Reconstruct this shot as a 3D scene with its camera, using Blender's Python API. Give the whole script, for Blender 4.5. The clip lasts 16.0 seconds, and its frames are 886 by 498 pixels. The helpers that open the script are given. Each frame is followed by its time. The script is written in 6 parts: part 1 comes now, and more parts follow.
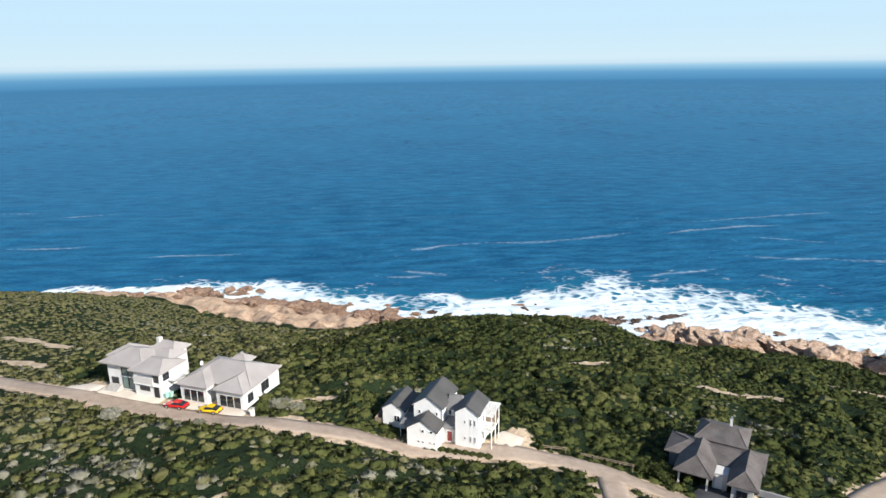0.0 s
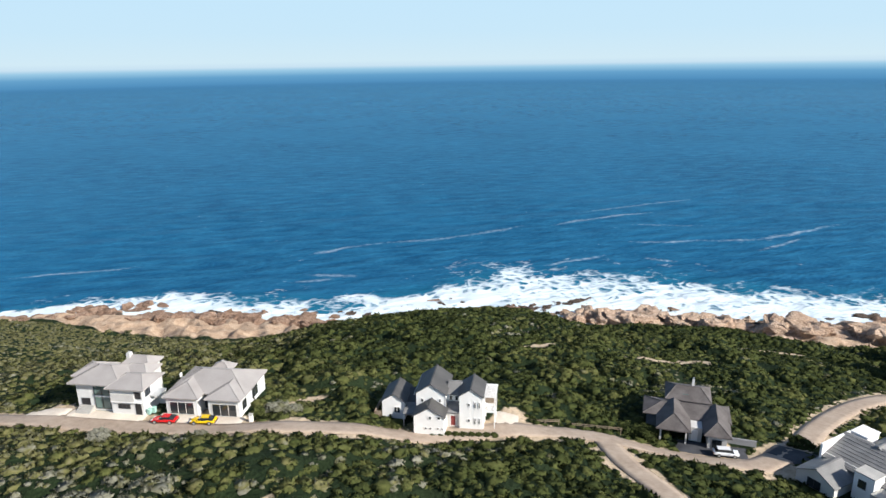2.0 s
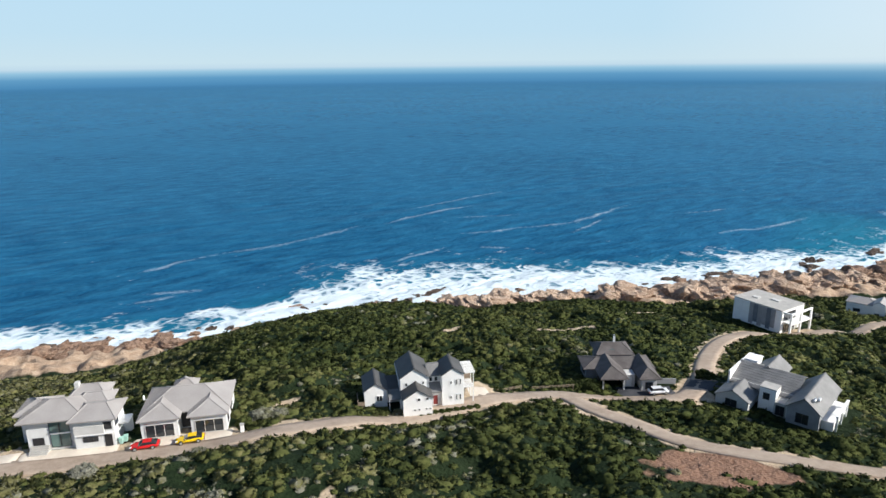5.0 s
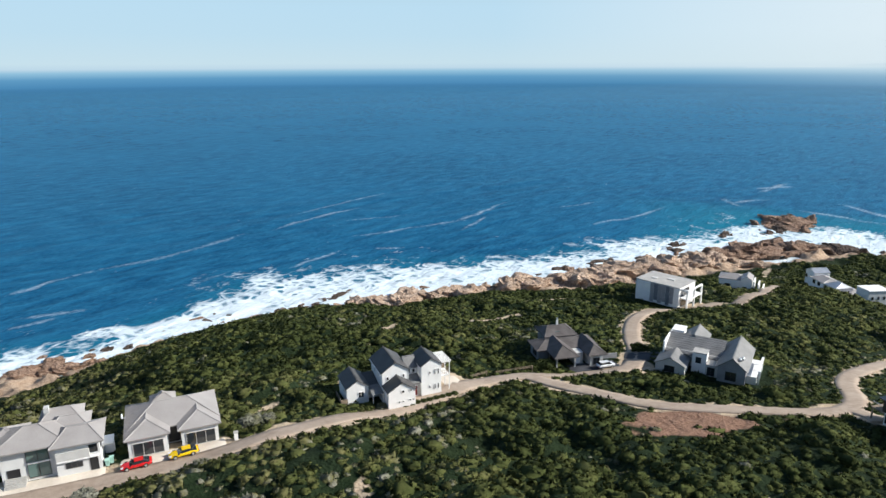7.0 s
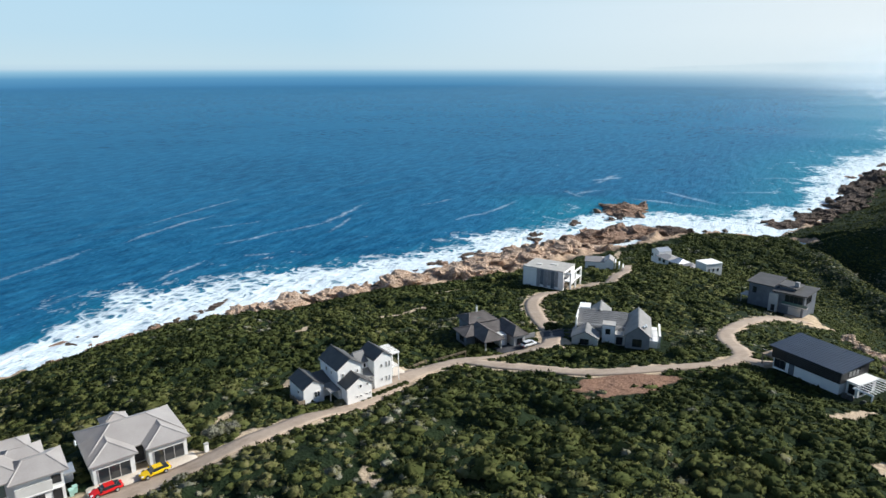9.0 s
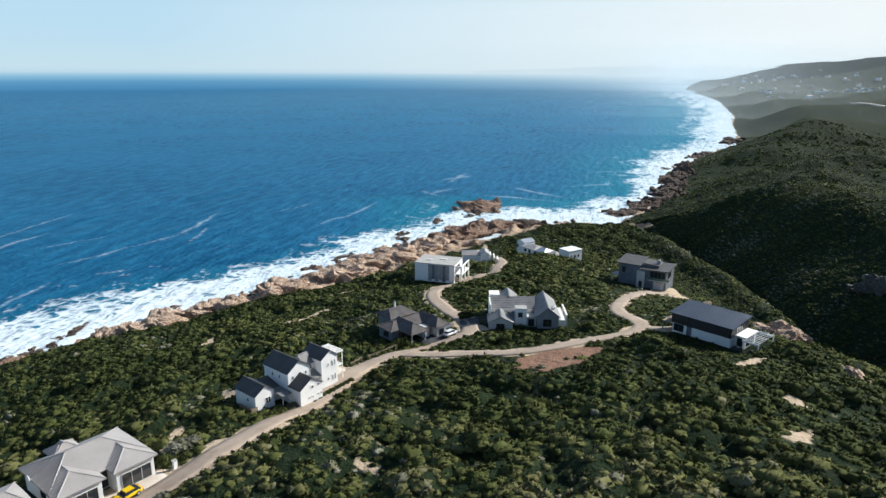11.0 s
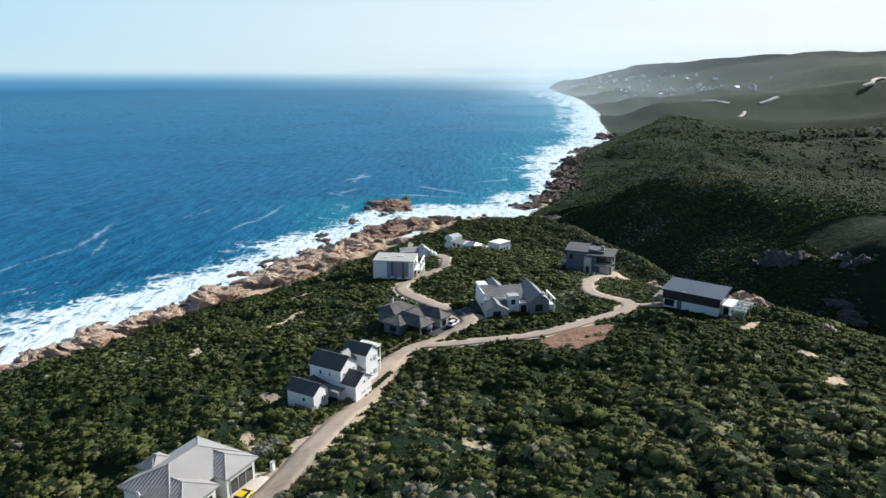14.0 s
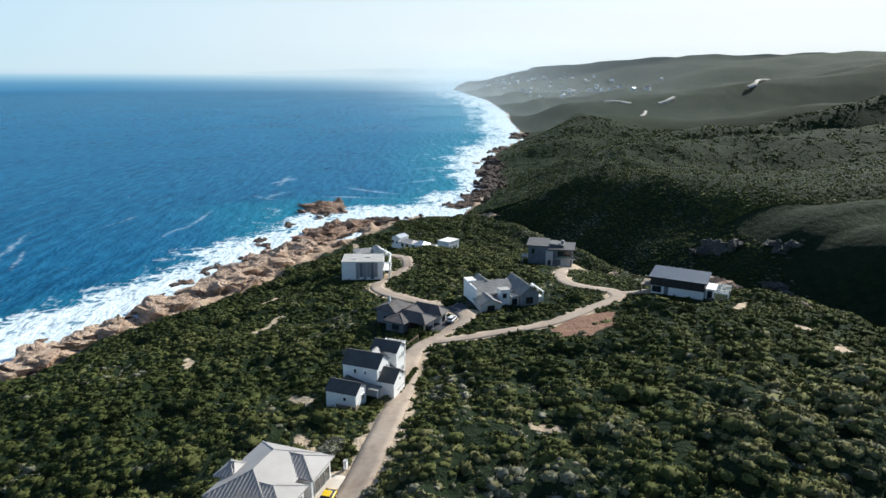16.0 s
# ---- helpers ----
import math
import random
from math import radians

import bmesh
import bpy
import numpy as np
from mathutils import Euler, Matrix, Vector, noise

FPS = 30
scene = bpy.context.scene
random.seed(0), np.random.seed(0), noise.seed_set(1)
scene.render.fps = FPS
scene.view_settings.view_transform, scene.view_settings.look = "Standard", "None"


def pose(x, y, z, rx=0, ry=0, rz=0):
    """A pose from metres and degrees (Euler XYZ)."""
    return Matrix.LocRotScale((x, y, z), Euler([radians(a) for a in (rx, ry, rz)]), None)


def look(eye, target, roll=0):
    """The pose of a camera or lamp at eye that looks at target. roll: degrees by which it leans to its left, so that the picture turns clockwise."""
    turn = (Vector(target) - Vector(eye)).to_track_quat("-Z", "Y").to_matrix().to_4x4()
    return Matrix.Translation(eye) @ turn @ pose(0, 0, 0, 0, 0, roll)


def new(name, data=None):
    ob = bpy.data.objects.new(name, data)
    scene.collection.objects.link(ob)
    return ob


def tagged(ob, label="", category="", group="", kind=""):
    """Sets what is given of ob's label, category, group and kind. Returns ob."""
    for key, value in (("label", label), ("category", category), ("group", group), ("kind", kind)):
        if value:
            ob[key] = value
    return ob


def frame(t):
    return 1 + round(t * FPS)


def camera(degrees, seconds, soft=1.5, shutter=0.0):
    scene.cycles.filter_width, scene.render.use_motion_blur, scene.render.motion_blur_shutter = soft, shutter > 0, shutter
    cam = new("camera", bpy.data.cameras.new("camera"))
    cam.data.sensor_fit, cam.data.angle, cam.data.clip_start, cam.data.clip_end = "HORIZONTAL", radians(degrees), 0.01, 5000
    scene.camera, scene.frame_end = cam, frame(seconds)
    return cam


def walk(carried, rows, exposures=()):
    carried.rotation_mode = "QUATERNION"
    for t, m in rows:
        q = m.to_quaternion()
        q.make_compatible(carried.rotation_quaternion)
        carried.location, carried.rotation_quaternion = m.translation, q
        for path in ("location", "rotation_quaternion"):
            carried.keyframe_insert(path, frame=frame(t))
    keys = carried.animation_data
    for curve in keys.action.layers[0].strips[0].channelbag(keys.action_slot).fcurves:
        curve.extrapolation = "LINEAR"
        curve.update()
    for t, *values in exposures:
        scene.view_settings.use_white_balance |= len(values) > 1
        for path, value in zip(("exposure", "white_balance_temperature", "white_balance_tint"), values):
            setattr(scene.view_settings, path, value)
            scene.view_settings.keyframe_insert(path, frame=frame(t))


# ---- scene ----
cam = camera(67.7, 16.0)
METRES, EYE, TILT, LEAN, TURN = 174.0, 111.6, -15.8, 0.8, 0.0
ROWS = [
    (0.0, 0.0, 0.0, 0.0, 0.0, 0.0, -0.0),
    (0.5, -0.0313, -0.0059, -0.002, -3.01, 0.02, 0.85),
    (1.0, -0.0632, -0.0103, -0.0036, -5.95, 0.01, 1.67),
    (1.5, -0.093, -0.013, -0.0048, -8.57, -0.04, 2.4),
    (2.0, -0.1247, -0.0143, -0.0057, -11.32, -0.16, 3.15),
    (2.5, -0.1565, -0.014, -0.0061, -14.15, -0.31, 3.91),
    (3.0, -0.1878, -0.0124, -0.0062, -17.0, -0.5, 4.7),
    (3.5, -0.219, -0.0093, -0.006, -20.03, -0.74, 5.51),
    (4.0, -0.2502, -0.0046, -0.0051, -23.12, -1.0, 6.3),
    (6.5, -0.398, 0.0392, 0.0064, -38.68, -2.81, 9.72),
    (7.0, -0.4251, 0.0522, 0.0099, -41.58, -3.28, 10.3),
    (7.5, -0.4514, 0.0666, 0.0135, -44.47, -3.76, 10.84),
    (8.0, -0.4766, 0.0823, 0.018, -47.46, -4.32, 11.33),
    (8.5, -0.5008, 0.0991, 0.0221, -51.45, -5.09, 12.02),
    (9.0, -0.524, 0.1173, 0.027, -55.9, -6.02, 12.7),
    (9.5, -0.5456, 0.1368, 0.0317, -60.26, -6.93, 13.24),
    (10.0, -0.5658, 0.1568, 0.0367, -64.29, -7.79, 13.77),
    (12.5, -0.6439, 0.2787, 0.0679, -76.28, -10.62, 14.95),
    (13.0, -0.6559, 0.3074, 0.0758, -77.95, -11.07, 15.08),
    (13.5, -0.6669, 0.3374, 0.084, -80.02, -11.62, 15.21),
    (14.0, -0.6768, 0.3683, 0.0923, -82.03, -12.15, 15.29),
    (14.5, -0.6855, 0.4, 0.1008, -84.04, -12.67, 15.36),
    (15.0, -0.6932, 0.4324, 0.1095, -86.19, -13.22, 15.42),
    (15.5, -0.6995, 0.4654, 0.1182, -88.43, -13.79, 15.43),
    (16.0, -0.7044, 0.4987, 0.1271, -90.56, -14.31, 15.42),
]
walk(cam, [(t, pose(0, 0, EYE, TILT, LEAN, TURN) @ pose(METRES * x, METRES * y, METRES * z, 90 + pitch, roll, yaw)) for t, x, y, z, yaw, pitch, roll in ROWS], exposures=[(0.0, 0.8, 6500, 10.0), (4.0, 0.68, 6450, 9.0), (9.0, 0.60, 6350, 7.5), (12.5, 0.64, 6290, 6.5), (16.0, 0.67, 6250, 6.0)])

# ---------------------------------------------------------------- world, sun
EL, AZ = radians(31), math.atan2(-0.69, 0.72)     # the sun's height, and its bearing from +x
world = bpy.data.worlds.new("sky")
scene.world = world
world.use_nodes = True
wn = world.node_tree.nodes
sky = wn.new("ShaderNodeTexSky")
sky.sky_type, sky.sun_disc, sky.sun_elevation, sky.sun_rotation = "NISHITA", False, EL, math.pi / 2 - AZ
sky.air_density, sky.dust_density, sky.ozone_density = 1.0, 0.3, 2.0
world.node_tree.links.new(sky.outputs[0], wn["Background"].inputs[0])
wn["Background"].inputs[1].default_value = 0.08
lamp = bpy.data.lights.new("sun", "SUN")
lamp.energy, lamp.angle, lamp.color = 4.6, radians(0.53), (1.0, 0.95, 0.87)
sun = new("sun", lamp)
sun.matrix_world = look((300 * math.cos(AZ) * math.cos(EL), 300 * math.sin(AZ) * math.cos(EL), 300 * math.sin(EL)), (0, 0, 0))

# ---------------------------------------------------------------- materials


def material(name, rough=0.6, metal=0.0):
    m = bpy.data.materials.new(name)
    m.use_nodes = True
    b = m.node_tree.nodes["Principled BSDF"]
    b.inputs["Roughness"].default_value, b.inputs["Metallic"].default_value = rough, metal
    if rough >= 0.65:
        b.inputs["Specular IOR Level"].default_value = 0.12
    return m, m.node_tree.nodes, m.node_tree.links, b


def where(n, l, scale, stretch=(1, 1, 1), kind="Object"):
    """Noise over real metres."""
    if kind == "Position":
        src = n.new("ShaderNodeNewGeometry").outputs["Position"]
    else:
        src = n.new("ShaderNodeTexCoord").outputs[kind]
    mp = n.new("ShaderNodeMapping")
    mp.inputs["Scale"].default_value = stretch
    l.new(src, mp.inputs[0])
    t = n.new("ShaderNodeTexNoise")
    t.inputs["Scale"].default_value, t.inputs["Detail"].default_value = scale, 5
    l.new(mp.outputs[0], t.inputs["Vector"])
    return t.outputs["Fac"]


def ramp(n, l, fac, stops):
    r = n.new("ShaderNodeValToRGB")
    while len(r.color_ramp.elements) < len(stops):
        r.color_ramp.elements.new(0.5)
    for e, (p, c) in zip(r.color_ramp.elements, stops):
        e.position, e.color = p, (*c, 1) if len(c) == 3 else c
    if fac is not None:
        l.new(fac, r.inputs[0])
    return r.outputs[0]


def grey(v):
    return (v, v, v)


def mix(n, l, fac, a, b, how="MIX"):
    m = n.new("ShaderNodeMix")
    m.data_type, m.blend_type = "RGBA", how
    for s, v in ((m.inputs["Factor"], fac), (m.inputs["A"], a), (m.inputs["B"], b)):
        if isinstance(v, (int, float)):
            s.default_value = v
        elif isinstance(v, tuple):
            s.default_value = (*v, 1)
        else:
            l.new(v, s)
    return m.outputs["Result"]


def sums(n, l, how, a, b, clamp=False):
    m = n.new("ShaderNodeMath")
    m.operation, m.use_clamp = how, clamp
    for s, v in zip(m.inputs, (a, b)):
        if isinstance(v, (int, float)):
            s.default_value = v
        else:
            l.new(v, s)
    return m.outputs[0]


def bump(n, l, b, height_out, strength, distance):
    k = n.new("ShaderNodeBump")
    k.inputs["Strength"].default_value, k.inputs["Distance"].default_value = strength, distance
    l.new(height_out, k.inputs["Height"])
    l.new(k.outputs[0], b.inputs["Normal"])


def plain(name, low, high, rough=0.6, metal=0.0, scale=0.6, fine=9.0, relief=0.02):
    """A surface that varies at two scales between two colours."""
    m, n, l, b = material(name, rough, metal)
    big, small = where(n, l, scale), where(n, l, fine)
    l.new(ramp(n, l, sums(n, l, "ADD", sums(n, l, "MULTIPLY", big, 0.65), sums(n, l, "MULTIPLY", small, 0.35)), [(0.35, low), (0.65, high)]), b.inputs["Base Color"])
    if relief:
        bump(n, l, b, small, 0.5, relief)
    return m


WHITE = plain("white_render", (0.80, 0.79, 0.77), (0.88, 0.87, 0.85), 0.75)
PALE = plain("pale_grey_render", (0.50, 0.49, 0.47), (0.60, 0.59, 0.57), 0.75)
GREYWALL = plain("mid_grey_render", (0.26, 0.26, 0.27), (0.34, 0.34, 0.35), 0.7)
SLATE = plain("charcoal_roof_sheet", (0.055, 0.053, 0.052), (0.09, 0.086, 0.083), 0.6, 0.0, 0.4, 5)
GREYROOF = plain("warm_grey_roof_sheet", (0.30, 0.275, 0.26), (0.38, 0.352, 0.335), 0.5, 0.0, 0.3, 6)
DARKROOF = plain("dark_brown_grey_roof_tiles", (0.085, 0.075, 0.072), (0.15, 0.135, 0.13), 0.65, 0.0, 0.5, 5)
MIDROOF = plain("mid_grey_roof_tiles", (0.15, 0.147, 0.145), (0.23, 0.225, 0.22), 0.6, 0.0, 0.5, 5)
CONCRETE = plain("concrete", (0.36, 0.35, 0.33), (0.48, 0.46, 0.43), 0.8)
PAVING = plain("sandy_paving", (0.56, 0.48, 0.40), (0.72, 0.64, 0.54), 0.85, 0, 0.25, 3)
BLUEGREY = plain("blue_grey_cladding", (0.10, 0.115, 0.14), (0.17, 0.19, 0.22), 0.55)
BLACK = plain("near_black_cladding", (0.012, 0.012, 0.014), (0.025, 0.025, 0.028), 0.5)
TIMBER = plain("weathered_timber", (0.20, 0.15, 0.11), (0.34, 0.27, 0.20), 0.8, 0, 1.5, 14)
FRAME = plain("dark_window_frame", (0.03, 0.03, 0.033), (0.05, 0.05, 0.052), 0.4)
REDDOOR = plain("dark_red_door_paint", (0.16, 0.02, 0.02), (0.22, 0.035, 0.03), 0.5)
LIGHTWALL = plain("light_grey_render", (0.60, 0.60, 0.59), (0.70, 0.70, 0.69), 0.75)
BLUESHEET = plain("dark_blue_grey_roof_sheet", (0.018, 0.026, 0.042), (0.032, 0.042, 0.062), 0.33, 0.1, 0.3, 5)
STEEL = plain("pale_metal_sheet", (0.52, 0.53, 0.54), (0.66, 0.67, 0.68), 0.35, 0.7, 0.4, 6)
TYRE = plain("tyre_rubber", (0.015, 0.015, 0.015), (0.03, 0.03, 0.03), 0.85)


def gloss(name, colour, rough=0.25):
    m, n, l, b = material(name, rough)
    l.new(mix(n, l, sums(n, l, "MULTIPLY", where(n, l, 3.0), 0.25), colour, tuple(c * 0.7 for c in colour)), b.inputs["Base Color"])
    b.inputs["Coat Weight"].default_value = 0.6
    return m


RED, YELLOW, SILVER = gloss("red_car_paint", (0.62, 0.012, 0.012)), gloss("yellow_car_paint", (0.80, 0.52, 0.005)), gloss("white_car_paint", (0.75, 0.76, 0.78))
GLASS = gloss("dark_window_glass", (0.025, 0.03, 0.035), 0.06)
TEALGLASS = gloss("pale_green_glass", (0.10, 0.17, 0.16), 0.08)

# ---------------------------------------------------------------- the lie of the land (plan units of 1.2 m)
U = 1.2
COAST = [(-5200, 380), (-600, 262), (-185, 261), (-150, 266), (-110, 264), (-80, 255), (-45, 243), (-18, 231), (2, 230), (25, 231), (46, 230), (66, 217), (85, 216), (112, 210), (127, 199), (133, 190), (150, 192), (163, 181),
         (181, 179), (204, 176), (226, 166), (257, 156), (286, 141), (306, 134), (315, 114), (320, 97), (320, 84), (338, 68), (364, 55), (398, 44), (465, 32), (551, 25), (615, 24), (694, 8), (831, -34), (918, -54), (1213, -64),
         (1508, -87), (2237, -96), (3385, -18), (5200, 151)]
RAV = [(352, 70, 0.0), (270, 20, 1.5), (200, -8, 4.0), (150, -20, 7.0), (105, -28, 9.0), (70, -45, 14.0), (40, -75, 20.0), (-20, -130, 28.0), (-200, -260, 45.0)]


def smooth(a, b, v):
    u = np.clip((v - a) / (b - a), 0, 1)
    return u * u * (3 - 2 * u)


def smin(a, b, k):
    h = np.clip(0.5 + 0.5 * (b - a) / k, 0, 1)
    return b + (a - b) * h - k * h * (1 - h)


def coast_y(x):
    return np.interp(x, [c[0] for c in COAST], [c[1] for c in COAST])


def inland(x, y):
    """About how far a place lies from the water's edge; the sea is negative."""
    s = (coast_y(x + 8) - coast_y(x - 8)) / 16
    return (coast_y(x) - y) / np.sqrt(1 + s * s)


def ravine(x, y):
    best = np.full(np.shape(x), 1e9)
    floor = np.zeros(np.shape(x))
    for (ax, ay, az), (bx, by, bz) in zip(RAV, RAV[1:]):
        dx, dy = bx - ax, by - ay
        u = np.clip(((x - ax) * dx + (y - ay) * dy) / (dx * dx + dy * dy), 0, 1)
        d = np.hypot(x - ax - u * dx, y - ay - u * dy)
        near = d < best
        best = np.where(near, d, best)
        floor = np.where(near, az + u * (bz - az), floor)
    return best, floor

TERRACE = [(-5200, 10), (-200, 8), (-150, 10), (-115, 17), (-80, 30), (-45, 30), (-18, 12), (2, 8), (45, 9), (66, 17), (85, 23), (120, 27), (135, 28), (160, 34), (200, 38), (290, 40), (318, 27), (335, 16), (400, 8), (5200, 10)]
# levelled ground under the houses: place, radius, height
PADS = [(50.5, 57.5, 8.5, 38.3), (37, 80.5, 6.5, 37.9), (0.5, 85, 6, 41.5), (-34.5, 93.5, 6, 43.7), (-48.5, 97, 6, 43.7), (34.5, 19.5, 5, 45.3), (122, 35, 6.5, 27.6), (111, 98.5, 7, 26.4)]


# gullies between the far spurs: where they meet the shore, half width, depth
GULLIES = [(500, 42, 30), (665, 50, 36), (940, 80, 52), (1330, 110, 62), (1800, 150, 66), (2450, 200, 62), (3200, 240, 50)]


def height(x, y):
    x, y = np.asarray(x, float), np.asarray(y, float)
    d = inland(x, y)
    head = 42 - 0.12 * x - 0.15 * (y - 80) - 0.0008 * np.clip(x - 110, 0, None) ** 2 - 0.0015 * np.clip(x - 30, 0, None) * np.clip(80 - y, 0, 120)
    head = head - 0.0075 * np.clip(25 - y, 0, 70) ** 2 - 0.003 * np.clip(x - 50, 0, 90) * np.clip(35 - y, 0, 80)
    west = 45.3 + 0.6 * np.tanh((-30 - x) * 0.1) - 0.15 * (y - 80)
    w = smooth(-50, -5, x)
    head = west * (1 - w) + head * w
    head = -smin(-head, -5.0 + 0 * head, 6)
    reach = 1050 - 0.24 * np.clip(x - 2000, 0, 1450)
    far = 36 * smooth(0, 100, d) + 150 * (1 - np.exp(-(np.clip(d, 0, None) / reach) ** 2))
    # spurs and gullies running down to the shore
    for at, wide, deep in GULLIES:
        cut = deep * np.exp(-((x - at - 0.22 * d) / wide) ** 2) * smooth(4, 130, d) * (1 - 0.6 * smooth(500, 1200, d))
        far = far - np.minimum(cut, 0.62 * np.clip(far, 0, None))
    t = smooth(-15, 40, -0.909 * (y - 70) + 0.4156 * (x - 352))
    land = head * (1 - t) + far * t
    r, floor = ravine(x, y)
    side = smin(floor + 0.7 * r, floor + 31 + 0.2 * r, 8)
    side = side + 7 * np.exp(-((x - 105) / 40) ** 2 - ((y + 58) / 14) ** 2)
    land = smin(land, (floor + 0.8 * r) * (1 - t) + side * t, 8)
    shelf = np.interp(x, [v[0] for v in TERRACE], [v[1] for v in TERRACE])
    u = np.clip(d / shelf, 0, 1)
    cliff = np.where(d > 0, 3.5 * u + 0.38 * np.clip(d - shelf, 0, None), d * 0.25)
    land = smin(land, cliff, 6)
    for px, py, pr, pz in PADS:
        k = 1 - smooth(pr, pr + 9, np.hypot(x - px, y - py))
        land = land * (1 - k) + pz * k
    return land



def ground_z(x, y):
    """The ground's height in metres at a place in metres."""
    return U * height(np.asarray(x) / U, np.asarray(y) / U)


def gz(x, y):
    return float(ground_z(x, y))


# ---------------------------------------------------------------- mesh helpers


def part(name, bm, mat, parent=None, label="", smooth_faces=False):
    me = bpy.data.meshes.new(name)
    bm.normal_update()
    bm.to_mesh(me)
    bm.free()
    for p in me.polygons:
        p.use_smooth = smooth_faces
    for m in mat if isinstance(mat, (list, tuple)) else (mat,):
        me.materials.append(m)
    ob = new(name, me)
    if parent is not None:
        ob.parent = parent
    return tagged(ob, label) if label else ob


def grid_mesh(name, pts, nu, nv, mat, attributes=()):
    """A sheet of nu x nv points, smooth, with float attributes."""
    i = np.arange(nu * nv).reshape(nu, nv)
    q = np.stack([i[:-1, :-1], i[1:, :-1], i[1:, 1:], i[:-1, 1:]], -1).reshape(-1, 4)
    return raw_mesh(name, pts, q, mat, attributes)


def raw_mesh(name, pts, faces, mat, attributes=(), smooth_faces=True):
    me = bpy.data.meshes.new(name)
    k, f = faces.shape
    me.vertices.add(len(pts))
    me.vertices.foreach_set("co", np.asarray(pts, np.float32).ravel())
    me.loops.add(k * f)
    me.loops.foreach_set("vertex_index", faces.astype(np.int32).ravel())
    me.polygons.add(k)
    me.polygons.foreach_set("loop_start", np.arange(0, k * f, f, dtype=np.int32))
    me.polygons.foreach_set("use_smooth", np.full(k, smooth_faces))
    for key, values in attributes:
        me.attributes.new(key, "FLOAT", "POINT").data.foreach_set("value", np.asarray(values, np.float32).ravel())
    me.update(calc_edges=True)
    me.validate()
    me.materials.append(mat)
    return new(name, me)


def box(bm, x0, x1, y0, y1, z0, z1):
    v = [bm.verts.new((x, y, z)) for z in (z0, z1) for x, y in ((x0, y0), (x1, y0), (x1, y1), (x0, y1))]
    for f in ((3, 2, 1, 0), (4, 5, 6, 7), (0, 1, 5, 4), (1, 2, 6, 5), (2, 3, 7, 6), (3, 0, 4, 7)):
        bm.faces.new([v[i] for i in f])
    return bm


def boxed(*args):
    return box(bmesh.new(), *args)


def poly(bm, pts):
    return bm.faces.new([bm.verts.new(p) for p in pts])


def slab(bm, quad, thick):
    """A sheet with thickness from a flat outline, given anticlockwise as seen from above."""
    n = (Vector(quad[1]) - Vector(quad[0])).cross(Vector(quad[2]) - Vector(quad[0])).normalized()
    top = [bm.verts.new(p) for p in quad]
    low = [bm.verts.new(Vector(p) - n * thick) for p in quad]
    bm.faces.new(top)
    bm.faces.new(low[::-1])
    for i in range(len(quad)):
        j = (i + 1) % len(quad)
        bm.faces.new((top[j], top[i], low[i], low[j]))


def ribs(roof, quad, mat, step=0.8, high=0.04, wide=0.06):
    """Standing seams up a roof face, each a part: quad runs eave start, eave end, then the upper points; the seams run up the slope."""
    a, b = Vector(quad[0]), Vector(quad[1])
    e = (b - a).normalized()
    n = (b - a).cross(Vector(quad[2]) - a).normalized()
    up = n.cross(e)
    pts = [((Vector(q) - a).dot(e), (Vector(q) - a).dot(up)) for q in quad]
    s = step * 0.6
    while s < (b - a).length:
        tops = []
        for (p, q), (r, t) in zip(pts, pts[1:] + pts[:1]):
            if (p - s) * (r - s) < 0:
                tops.append(q + (t - q) * (s - p) / (r - p))
        if len(tops) >= 2 and max(tops) - min(tops) > 0.3:
            lo, hi = a + e * s + up * min(tops), a + e * s + up * max(tops)
            o = e * (wide / 2)
            bm = bmesh.new()
            v = [bm.verts.new(p) for p in (lo - o, lo + o, hi + o, hi - o, lo - o + n * high, lo + o + n * high, hi + o + n * high, hi - o + n * high)]
            for f in ((4, 5, 6, 7), (0, 1, 5, 4), (1, 2, 6, 5), (2, 3, 7, 6), (3, 0, 4, 7)):
                bm.faces.new([v[i] for i in f])
            part("seam", bm, mat, roof)
        s += step


def root(name, label, category, x, y, z, yaw, group=""):
    e = new(name)
    e.empty_display_size = 0.5
    e.matrix_world = pose(x, y, z, 0, 0, yaw)
    return tagged(e, label, category, group)


def walls(house, x0, x1, y0, y1, z0, z1, mat, axis=None, rise=0.0, label="", drop=1.5):
    """A block of a house; with an axis ('x' or 'y' for the ridge) its end walls run up into gables."""
    bm = bmesh.new()
    box(bm, x0, x1, y0, y1, z0 - drop, z1)
    if axis:
        if axis == "y":
            a, b = [(x0, y0, z1), (x1, y0, z1), ((x0 + x1) / 2, y0, z1 + rise)], [(x0, y1, z1), (x1, y1, z1), ((x0 + x1) / 2, y1, z1 + rise)]
        else:
            a, b = [(x0, y1, z1), (x0, y0, z1), (x0, (y0 + y1) / 2, z1 + rise)], [(x1, y1, z1), (x1, y0, z1), (x1, (y0 + y1) / 2, z1 + rise)]
        va, vb = [bm.verts.new(p) for p in a], [bm.verts.new(p) for p in b]
        bm.faces.new(va)
        bm.faces.new(vb[::-1])
        bm.faces.new((va[1], vb[1], vb[2], va[2]))
        bm.faces.new((va[2], vb[2], vb[0], va[0]))
        bmesh.ops.remove_doubles(bm, verts=bm.verts, dist=0.001)
    return part("wall", bm, mat, house, label)


